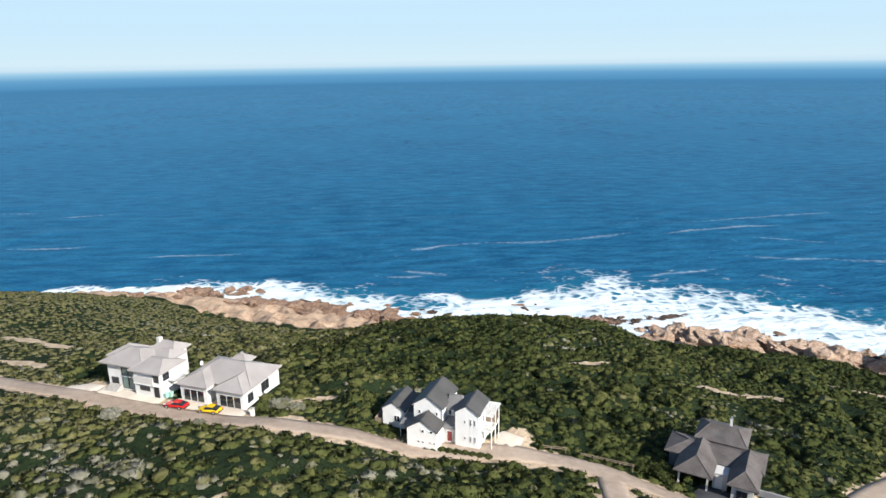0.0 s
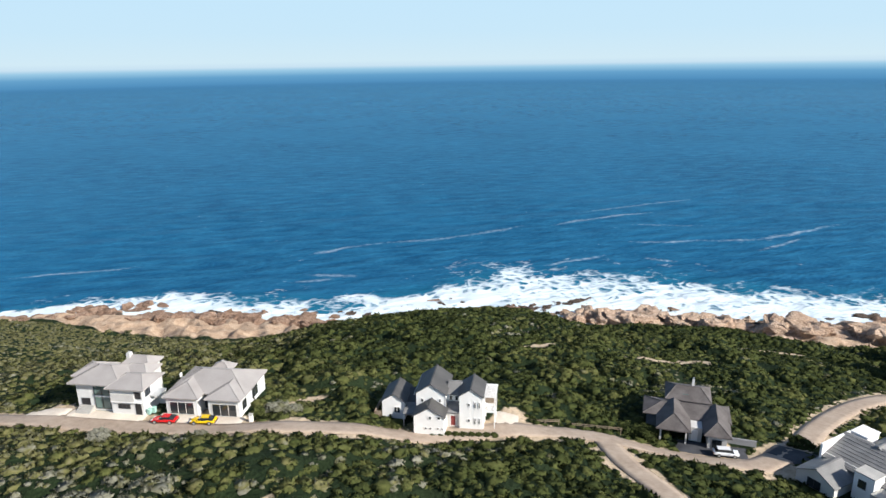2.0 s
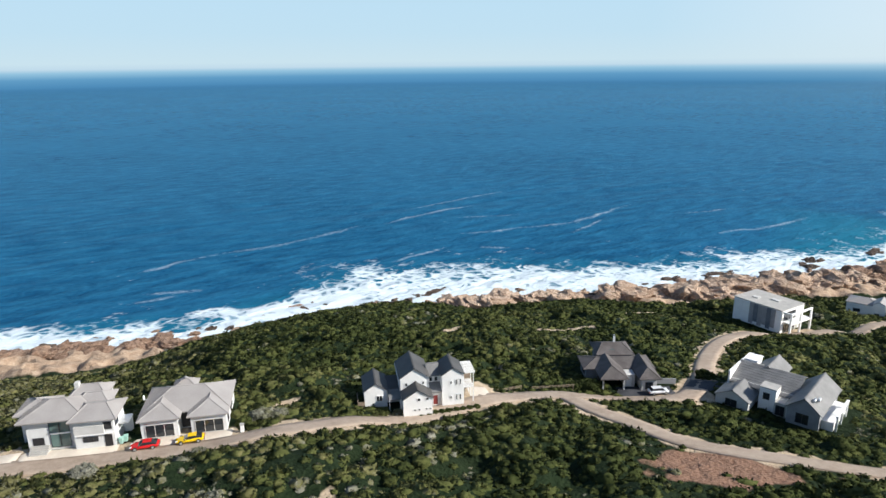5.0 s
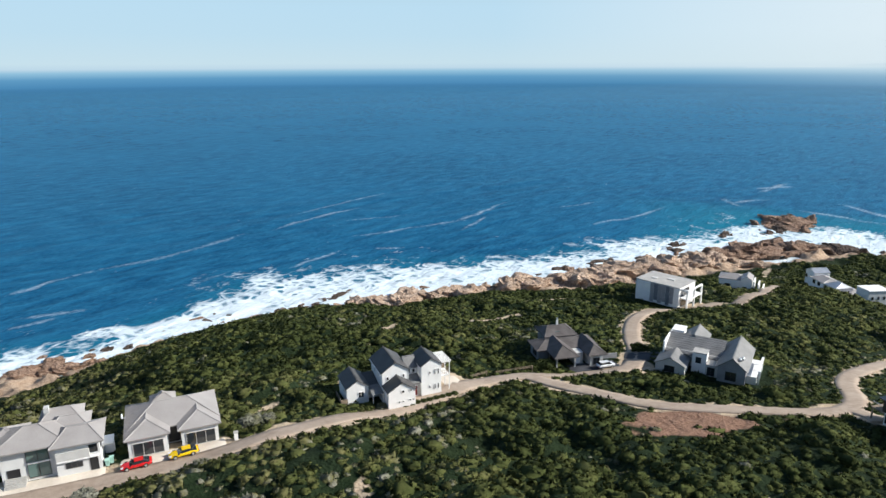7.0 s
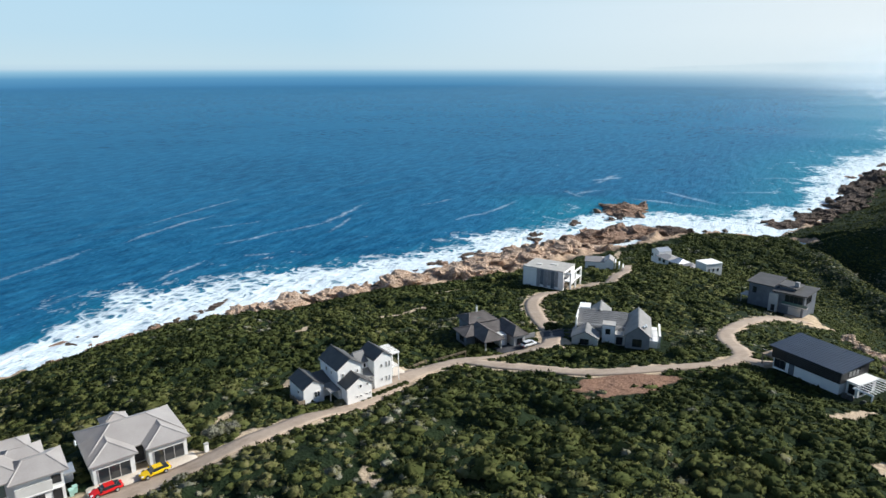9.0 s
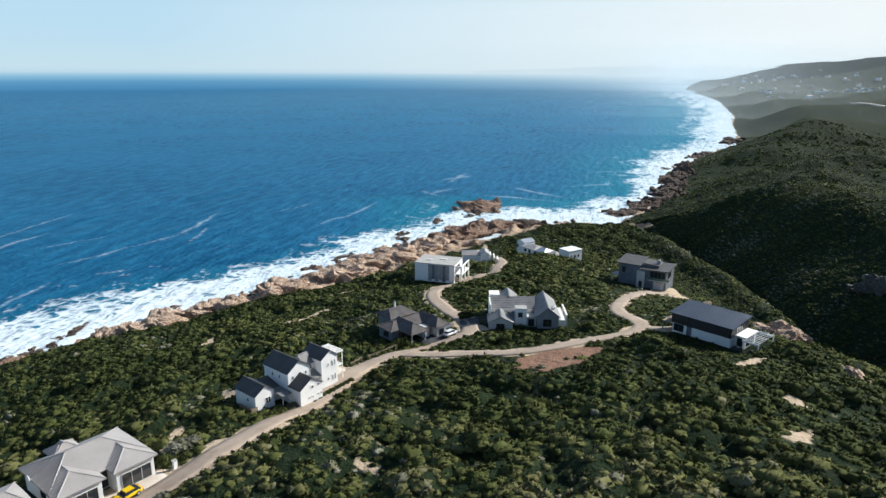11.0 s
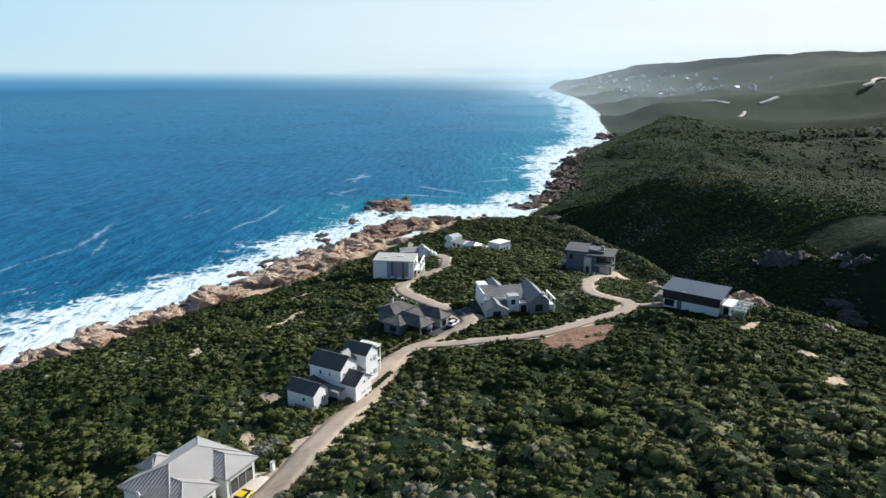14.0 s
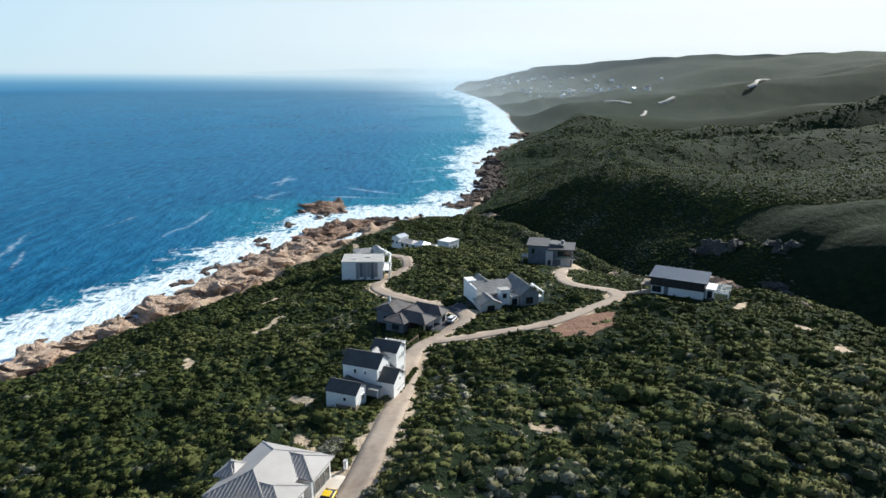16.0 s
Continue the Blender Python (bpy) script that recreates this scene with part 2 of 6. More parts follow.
def gable_roof(house, x0, x1, y0, y1, z, rise, axis, mat, over=0.35, end=0.3, thick=0.14, seam=0.0, label=""):
    """A pitched roof over a block, ridge along the axis, eaves and ends hanging over; the ridge cap is a part of its own."""
    bm = bmesh.new()
    if axis == "y":
        h, lo, hi = (x1 - x0) / 2, y0 - end, y1 + end
        to = lambda s, t, w: ((x0 + x1) / 2 + s, t, w)
    else:
        h, lo, hi = (y1 - y0) / 2, x0 - end, x1 + end
        to = lambda s, t, w: (t, (y0 + y1) / 2 - s, w)
    low, top = z - rise / h * over + thick, z + rise + thick
    outline = [(-h - over, low), (0, top), (h + over, low), (h + over, low - thick), (0, top - thick), (-h - over, low - thick)]
    first, last = [[bm.verts.new(to(s, t, w)) for s, w in outline] for t in (lo, hi)]
    for i in range(6):
        j = (i + 1) % 6
        bm.faces.new((first[i], first[j], last[j], last[i]))
    for ends in (first, last):
        bm.faces.new((ends[0], ends[1], ends[4], ends[5]))
        bm.faces.new((ends[1], ends[2], ends[3], ends[4]))
    bmesh.ops.recalc_face_normals(bm, faces=bm.faces)
    roof = part("roof", bm, mat, house, label)
    bm = bmesh.new()
    a, b = to(-0.14, lo, top - 0.05), to(0.14, hi, top + 0.06)
    box(bm, min(a[0], b[0]), max(a[0], b[0]), min(a[1], b[1]), max(a[1], b[1]), a[2], b[2])
    part("ridge_cap", bm, mat, roof)
    return roof


def hip_roof(house, x0, x1, y0, y1, z, rise, mat, over=0.5, thick=0.16, seam=0.0, inset=None, axis="x", label="", open_side=""):
    """A hipped roof over a rectangle, ridge along the axis; open_side 'back' runs the ridge through to that edge."""
    x0, x1, y0, y1 = x0 - over, x1 + over, y0 - over, y1 + over
    if axis == "x":
        k = (y1 - y0) / 2 if inset is None else inset
        m = (y0 + y1) / 2
        a, b = (x0 + k, m, z + rise), (x1 - k, m, z + rise)
        faces = [[(x0, y0, z), (x1, y0, z), b, a], [(x1, y0, z), (x1, y1, z), b], [(x1, y1, z), (x0, y1, z), a, b], [(x0, y1, z), (x0, y0, z), a]]
    else:
        k = (x1 - x0) / 2 if inset is None else inset
        m = (x0 + x1) / 2
        a, b = (m, y0 + k, z + rise), (m, y1 if open_side == "back" else y1 - k, z + rise)
        faces = [[(x0, y0, z), (x1, y0, z), a], [(x1, y0, z), (x1, y1, z), b, a], [(x0, y1, z), (x0, y0, z), a, b]]
        if open_side != "back":
            faces.append([(x1, y1, z), (x0, y1, z), b])
    bm = bmesh.new()
    for f in faces:
        poly(bm, f)
    rim = [(x0, y0), (x1, y0), (x1, y1), (x0, y1)]
    for (px, py), (qx, qy) in zip(rim, rim[1:] + rim[:1]):
        poly(bm, [(px, py, z), (px, py, z - thick), (qx, qy, z - thick), (qx, qy, z)])
    poly(bm, [(px, py, z - thick) for px, py in rim[::-1]])
    if open_side == "back":
        poly(bm, [(x1, y1, z), (x0, y1, z), b])
    bmesh.ops.remove_doubles(bm, verts=bm.verts, dist=0.001)
    bmesh.ops.recalc_face_normals(bm, faces=bm.faces)
    roof = part("roof", bm, mat, house, label)
    if seam:
        ribs(roof, faces[3] if axis == "x" else faces[2], mat, seam, 0.1, 0.1)
    bm = bmesh.new()
    hips = [(a, b)] + [((x, y, z), (a if ((x == x0) if axis == "x" else (y == y0)) else b)) for x in (x0, x1) for y in (y0, y1) if not (open_side == "back" and y == y1)]
    for p, q in hips:
        p, q = Vector(p), Vector(q)
        d = (q - p).normalized()
        s = d.cross(Vector((0, 0, 1))).normalized() * 0.12
        u = Vector((0, 0, 0.07))
        v = [bm.verts.new(w) for w in (p - s, p + s, q + s, q - s, p - s * 0.5 + u, p + s * 0.5 + u, q + s * 0.5 + u, q - s * 0.5 + u)]
        for f in ((4, 5, 6, 7), (0, 1, 5, 4), (1, 2, 6, 5), (2, 3, 7, 6), (3, 0, 4, 7)):
            bm.faces.new([v[i] for i in f])
    part("ridge_cap", bm, mat, roof)
    return roof


def opening(house, side, at, along, low, wide, high, name="window", frame_mat=None, pane_mat=None, bars=1, depth=0.08):
    """A window or door on the wall plane of a side ('s','n','w','e') at that coordinate: frame proud of the wall, panes set back in it."""
    frame_mat, pane_mat = frame_mat or FRAME, pane_mat or GLASS
    fr, f = bmesh.new(), 0.07

    def put(bm, a0, a1, z0, z1, d0, d1):
        if side == "s":
            box(bm, a0, a1, at - d1, at - d0, z0, z1)
        elif side == "n":
            box(bm, a0, a1, at + d0, at + d1, z0, z1)
        elif side == "w":
            box(bm, at - d1, at - d0, a0, a1, z0, z1)
        else:
            box(bm, at + d0, at + d1, a0, a1, z0, z1)
    a0, a1, z0, z1 = along, along + wide, low, low + high
    put(fr, a0, a1, z1 - f, z1, 0.004, depth)
    put(fr, a0, a1, z0, z0 + f, 0.004, depth)
    for i in range(bars + 1):
        s = a0 + (a1 - a0 - f) * i / bars
        put(fr, s, s + f, z0 + f, z1 - f, 0.004, depth)
    w = part(name, fr, frame_mat, house)
    for i in range(bars):
        g = bmesh.new()
        s = a0 + (a1 - a0 - f) * i / bars
        put(g, s + f, s + f + (a1 - a0 - f) / bars - f, z0 + f, z1 - f, 0.006, 0.03)
        part("pane" if name == "window" else "door_panel", g, pane_mat, w)
    return w


def beam(bm, p, q, w, h=None):
    """A squared bar from p to q."""
    p, q, h = Vector(p), Vector(q), h or w
    d = (q - p).normalized()
    s = d.cross(Vector((0, 0, 1)))
    s = Vector((1, 0, 0)) if s.length < 1e-3 else s.normalized()
    u = s.cross(d).normalized() * (h / 2)
    s = s * (w / 2)
    v = [bm.verts.new(c) for c in (p - s - u, p + s - u, p + s + u, p - s + u, q - s - u, q + s - u, q + s + u, q - s + u)]
    for f in ((0, 1, 2, 3), (7, 6, 5, 4), (0, 4, 5, 1), (1, 5, 6, 2), (2, 6, 7, 3), (3, 7, 4, 0)):
        bm.faces.new([v[i] for i in f])
    return bm


# ---------------------------------------------------------------- roads (plan units)
ROAD_MAIN = [(-150, 128), (-110, 114), (-72, 98.5), (-60, 94), (-46, 88.6), (-30, 83.6), (-16, 81.3), (0, 79.9), (15, 78.9), (24, 75), (30, 72), (38, 67.5), (44, 68.5), (52, 73), (60, 78.8), (70, 85), (80, 90), (90, 92.6),
             (102, 90.6), (121, 85), (150, 87), (175, 94), (205, 102)]
ROAD_SPUR = [(21.2, 75), (20.8, 68), (21.6, 61), (22.4, 53), (27, 45.5), (34.5, 37), (40, 33.2), (46, 32.3), (53, 34), (60, 37), (70, 38.8), (86, 37.5), (103, 32), (113, 26)]
DRIVE_M = [(44, 32), (41, 28.5), (38.5, 26.5)]


def curve_points(pts, step):
    """A smooth run of points through corners (Catmull-Rom), about a step apart."""
    p = np.array(pts, float)
    p = np.vstack([2 * p[0] - p[1], p, 2 * p[-1] - p[-2]])
    out = []
    for i in range(1, len(p) - 2):
        m = max(2, int(np.hypot(*(p[i + 1] - p[i])) / step))
        for u in np.arange(m) / m:
            out.append(0.5 * (2 * p[i] + (p[i + 1] - p[i - 1]) * u + (2 * p[i - 1] - 5 * p[i] + 4 * p[i + 1] - p[i + 2]) * u * u + (3 * p[i] - p[i - 1] - 3 * p[i + 1] + p[i + 2]) * u ** 3))
    return np.array(out + [p[-2]])


ROADS = [curve_points(r, 1.5) * U for r in (ROAD_MAIN, ROAD_SPUR, DRIVE_M)]
WIDTHS = (4.6, 4.2, 4.0)


def road_distance(x, y):
    best = np.full(np.shape(x), 1e9)
    for r, w in zip(ROADS, WIDTHS):
        for px, py in r[::2]:
            best = np.minimum(best, np.hypot(x - px, y - py) - w / 2)
    return best


# bare places, in metres: x, y, half-length, half-width, turn, kind of soil (0 sand, 1 red earth, 2 paving)
BARE = [(20.5 * U, 43.5 * U, 12, 5.5, -45, 1), (-57 * U, 95 * U, 9, 3.6, -18, 2), (-36.0 * U, 88.3 * U, 9.5, 3.2, -18, 2), (9.0 * U, 82.5 * U, 3.6, 4.2, -20, 2), (36 * U, 72.4 * U, 6.5, 3.2, -28, 2), (47 * U, 70 * U, 7, 3, 25, 0), (108 * U, 89 * U, 8, 4, -8, 0),
        (118 * U, 27 * U, 7, 4, -50, 0), (-50 * U, 118 * U, 7, 1.6, 10, 0), (56 * U, 118 * U, 13, 2.0, -10, 0), (90 * U, 126 * U, 11, 1.6, -25, 0), (3 * U, 11 * U, 3.6, 1.6, 20, 0), (-9 * U, 13 * U, 4.2, 1.8, -30, 0), (-26 * U, 60 * U, 3.2, 1.6, 60, 0), (18 * U, 16 * U, 9, 1.0, -36, 0), (-78 * U, 111 * U, 10, 2.2, -15, 0), (110 * U, 24 * U, 10, 3.0, -30, 0), (30 * U, 128 * U, 8, 1.4, 20, 0), (-86 * U, 128 * U, 12, 2.2, -15, 0),
        (170 * U, 103 * U, 9, 5, 20, 0), (232 * U, 116 * U, 16, 2.0, 15, 0), (318 * U, 104 * U, 26, 9, -52, 0), (-3 * U, 97 * U, 8, 1.3, 35, 0), (-22 * U, 92 * U, 6, 1.5, 30, 0)]


def bare_amount(x, y):
    sand, red = np.zeros(np.shape(x)), np.zeros(np.shape(x))
    for bx, by, a, b, turn, soil in BARE:
        c, s = math.cos(radians(turn)), math.sin(radians(turn))
        u, v = (x - bx) * c + (y - by) * s, -(x - bx) * s + (y - by) * c
        k = 1 - smooth(0.55, 1.25, np.sqrt((u / a) ** 2 + (v / b) ** 2) + 0.35 * noise_field(x, y, 5.0, 51) + 0.25 * noise_field(x, y, 2.2, 52))
        if soil == 1:
            red = np.maximum(red, k)
        else:
            sand = np.maximum(sand, k)
    return sand, red


def steps(lo, hi, fine, first, last, growth):
    """Coordinates with a fine middle and ever wider steps on both sides."""
    a = list(np.arange(lo, hi + fine / 2, fine))
    s = fine
    while a[-1] < last:
        s *= growth
        a.append(min(a[-1] + s, last))
    s, b = fine, []
    at = lo
    while at > first:
        s *= growth
        at = max(at - s, first)
        b.append(at)
    return np.array(b[::-1] + a)


def ground_material():
    m, n, l, b = material("coastal_scrub_soil", 0.95)
    big, mid, small = where(n, l, 0.03, kind="Position"), where(n, l, 0.35, kind="Position"), where(n, l, 2.2, kind="Position")
    green = ramp(n, l, sums(n, l, "ADD", sums(n, l, "MULTIPLY", mid, 0.5), sums(n, l, "MULTIPLY", small, 0.5)), [(0.36, (0.008, 0.015, 0.007)), (0.52, (0.015, 0.026, 0.011)), (0.66, (0.026, 0.039, 0.018))])
    green = mix(n, l, ramp(n, l, big, [(0.4, grey(0)), (0.7, grey(0.4))]), green, (0.026, 0.036, 0.017))
    sandy = ramp(n, l, sums(n, l, "ADD", sums(n, l, "MULTIPLY", mid, 0.5), sums(n, l, "MULTIPLY", small, 0.5)), [(0.3, (0.36, 0.27, 0.18)), (0.7, (0.60, 0.48, 0.35))])
    rocky = ramp(n, l, sums(n, l, "ADD", sums(n, l, "MULTIPLY", mid, 0.5), sums(n, l, "MULTIPLY", small, 0.5)), [(0.3, (0.20, 0.135, 0.09)), (0.5, (0.42, 0.30, 0.21)), (0.7, (0.56, 0.45, 0.34))])
    earth = ramp(n, l, small, [(0.3, (0.16, 0.085, 0.055)), (0.7, (0.33, 0.205, 0.145))])

    def mask(key, wobble=0.6):
        a = n.new("ShaderNodeAttribute")
        a.attribute_name = key
        v = sums(n, l, "ADD", a.outputs["Fac"], sums(n, l, "MULTIPLY", sums(n, l, "SUBTRACT", mid, 0.5), wobble))
        return ramp(n, l, v, [(0.38, grey(0)), (0.62, grey(1))])
    c = mix(n, l, mask("rock"), green, rocky)
    c = mix(n, l, mask("sand"), c, sandy)
    c = mix(n, l, mask("earth"), c, earth)
    l.new(c, b.inputs["Base Color"])
    bump(n, l, b, sums(n, l, "ADD", mid, sums(n, l, "MULTIPLY", small, 0.35)), 1.0, 0.9)
    b.inputs["Specular IOR Level"].default_value = 0.07
    return m


def rough_ground(x, y):
    """Small hummocks on the far slopes, in metres."""
    return noise_field(x, y, 9.0) * 1.6 * smooth(900, 500, x) + noise_field(x, y, 31.0) * 3.0


def noise_field(x, y, size, seed=0):
    """Smooth value noise from -1 to 1 on a plan."""
    x, y = np.asarray(x) / size + 1000.3 + seed * 17.1, np.asarray(y) / size + 1000.7 + seed * 31.7
    i, j = np.floor(x).astype(np.int64), np.floor(y).astype(np.int64)
    u, v = x - i, y - j
    u, v = u * u * (3 - 2 * u), v * v * (3 - 2 * v)

    def rnd(a, b):
        h = (a * 374761393 + b * 668265263 + seed * 974711) & 0xFFFFFFFF
        h = ((h ^ (h >> 13)) * 1274126177) & 0xFFFFFFFF
        return ((h ^ (h >> 16)) & 0xFFFF) / 32767.5 - 1
    return (rnd(i, j) * (1 - u) + rnd(i + 1, j) * u) * (1 - v) + (rnd(i, j + 1) * (1 - u) + rnd(i + 1, j + 1) * u) * v


def heath(x, y):
    """Where the growth is low and even: the west, and the slope above the ravine (0 to 1)."""
    return np.clip(smooth(-60, -115, x) + 0.8 * smooth(45, 90, x) * smooth(62, 30, y), 0, 1)


def thicket(x, y):
    """Rounded clumps of close-grown shrubs: height over the ground between them, how near the middle of a clump (1 to 0), and a number of the clump's own."""
    cell = 6.4
    gx, gy = np.floor(x / cell), np.floor(y / cell)
    top, mid, own = np.zeros(np.shape(x)), np.zeros(np.shape(x)), np.zeros(np.shape(x))
    for a in (-1, 0, 1):
        for b in (-1, 0, 1):
            u, v = gx + a, gy + b
            h1, h2, h3, h4 = [np.mod(np.abs(np.sin(u * p + v * q) * 43758.5453), 1.0) for p, q in ((12.9898, 78.233), (39.346, 11.135), (73.156, 52.235), (26.651, 91.771))]
            r = 2.6 + 3.2 * h3
            away = np.hypot(x - (u + 0.1 + 0.8 * h1) * cell, (y - (v + 0.1 + 0.8 * h2) * cell) * (0.8 + 0.5 * h4)) / r
            dome = np.sqrt(np.clip(1 - away * away, 0, 1))
            z = dome * r * (0.30 + 0.22 * h4)
            more = z > top
            top, mid, own = np.where(more, z, top), np.where(more, dome, mid), np.where(more, h4, own)
    return top, mid, own


def mounds(x, y):
    """Swells of the thicket on the headland, in metres, level along the roads and round the houses."""
    k = np.zeros(np.shape(x))
    on = (x > -230) & (x < 420) & (y > -60) & (y < 330)
    if not np.any(on):
        return k
    px, py = x[on], y[on]
    open_ground = smooth(2.0, 9.0, road_distance(px, py))
    for bx, by, br, _ in PADS:
        open_ground = open_ground * smooth(br * U + 3, br * U + 12, np.hypot(px - bx * U, py - by * U))
    for bx, by, a, b, _, _ in BARE:
        open_ground = open_ground * smooth(0.8, 1.6, np.hypot(px - bx, py - by) / a)
    k[on] = open_ground * (thicket(px, py)[0] * (1 - 0.65 * heath(px, py)) + 1.1 * noise_field(px, py, 24.0, 72) - 0.6)
    return k


def full_height(x, y):
    """The finished surface in metres: the lie of the land and its hummocks."""
    far = smooth(150, 420, np.hypot(x - 60, y - 120) - 60)
    z = ground_z(x, y)
    d = inland(x / U, y / U) * U
    hills = smooth(40, 260, -0.909 * (y - 84) + 0.4156 * (x - 422)) * smooth(10, 160, d)
    z = z + hills * (noise_field(x * 0.8 + y * 0.6, (y * 0.8 - x * 0.6) * 0.4, 170.0, 2) * 15 + noise_field(x, y, 90.0, 3) * 5 + noise_field(x + 0.3 * y, y * 0.22, 105.0, 5) * 23)
    z = z + far * rough_ground(x, y) * smooth(0, 30, d)
    z = z + (1 - far) * mounds(x, y) * smooth(12, 45, d)
    shelf = np.interp(x / U, [v[0] for v in TERRACE], [v[1] for v in TERRACE]) * U
    crag = 1 - np.abs(noise_field(x + 0.4 * y, y, 11.0, 5)) * 1.4 + 0.5 * noise_field(x, y, 4.0, 6)
    z = z + smooth(0, 8, d) * (1 - smooth(0.7, 1.3, d / shelf)) * (crag * 2.6 - 0.8)
    inlet = np.clip(noise_field(x, y, 26.0, 61) + 0.35 * noise_field(x, y, 10.0, 62) + 0.15, 0, 1)
    return z - 9 * inlet * smooth(60, 110, x) * (1 - smooth(400, 480, x)) * (1 - smooth(0.45, 1.0, d / shelf)) * smooth(-6, 2, d)


gx = steps(-200, 420, 1.5, -4780, 4780, 1.06)
gy = steps(-30, 345, 1.5, -4780, 520, 1.06)
GX, GY = np.meshgrid(gx, gy, indexing="ij")
GZ = full_height(GX, GY)
near = (GX > -230) & (GX < 300) & (GY > -20) & (GY < 200)
rd = np.full(GX.shape, 99.0)
rd[near] = road_distance(GX[near], GY[near])
sand, red = bare_amount(GX, GY)
verge = np.maximum(sand, 1 - smooth(0.3, 2.4, rd + 1.3 * noise_field(GX, GY, 7.0, 4) + 0.6 * noise_field(GX, GY, 3.0, 4)))
dd = inland(GX / U, GY / U) * U
shelf_m = np.interp(GX / U, [v[0] for v in TERRACE], [v[1] for v in TERRACE]) * U
rocky = 1 - smooth(0.75, 1.05, dd / shelf_m)
ground = grid_mesh("ground", np.stack([GX, GY, GZ], -1).reshape(-1, 3), len(gx), len(gy), ground_material(), [("sand", verge), ("earth", red), ("rock", rocky)])
tagged(ground, "scrub-covered headland falling to a rocky sea shore", "ground", kind="structure")


def road(name, line, wide, label):
    d = np.gradient(line, axis=0)
    d /= np.linalg.norm(d, axis=1)[:, None]
    s = np.stack([-d[:, 1], d[:, 0]], -1)
    prof = [(-wide / 2 - 0.25, -0.5), (-wide / 2 - 0.02, 0.10), (-wide / 2, 0.16), (-wide / 4, 0.19), (0, 0.21), (wide / 4, 0.19), (wide / 2, 0.16), (wide / 2 + 0.02, 0.10), (wide / 2 + 0.25, -0.5)]
    pts = []
    for o, h in prof:
        xy = line + s * o
        pts.append(np.column_stack([xy, ground_z(xy[:, 0], xy[:, 1]) + h]))
    pts = np.stack(pts, 1)
    return tagged(grid_mesh(name, pts.reshape(-1, 3)[:, :], len(line), len(prof), ROADMAT), label, "road", kind="structure")


def road_material():
    m, n, l, b = material("brown_pink_block_paving", 0.85)
    big, mid, small = where(n, l, 0.12, kind="Position"), where(n, l, 0.9, kind="Position"), where(n, l, 7.0, kind="Position")
    c = ramp(n, l, sums(n, l, "ADD", sums(n, l, "MULTIPLY", mid, 0.6), sums(n, l, "MULTIPLY", small, 0.4)), [(0.35, (0.29, 0.225, 0.175)), (0.65, (0.42, 0.335, 0.265))])
    c = mix(n, l, ramp(n, l, big, [(0.45, grey(0)), (0.7, grey(0.6))]), c, (0.47, 0.385, 0.31))
    l.new(c, b.inputs["Base Color"])
    bump(n, l, b, small, 0.4, 0.02)
    return m


ROADMAT = road_material()
road("road", ROADS[0], WIDTHS[0], "narrow brown-pink block-paved road between low scrub")
road("road", ROADS[1], WIDTHS[1], "narrow block-paved side road with sandy verges")
road("road", ROADS[2], WIDTHS[2], "short pale paved drive to a house")

# ---------------------------------------------------------------- the sea


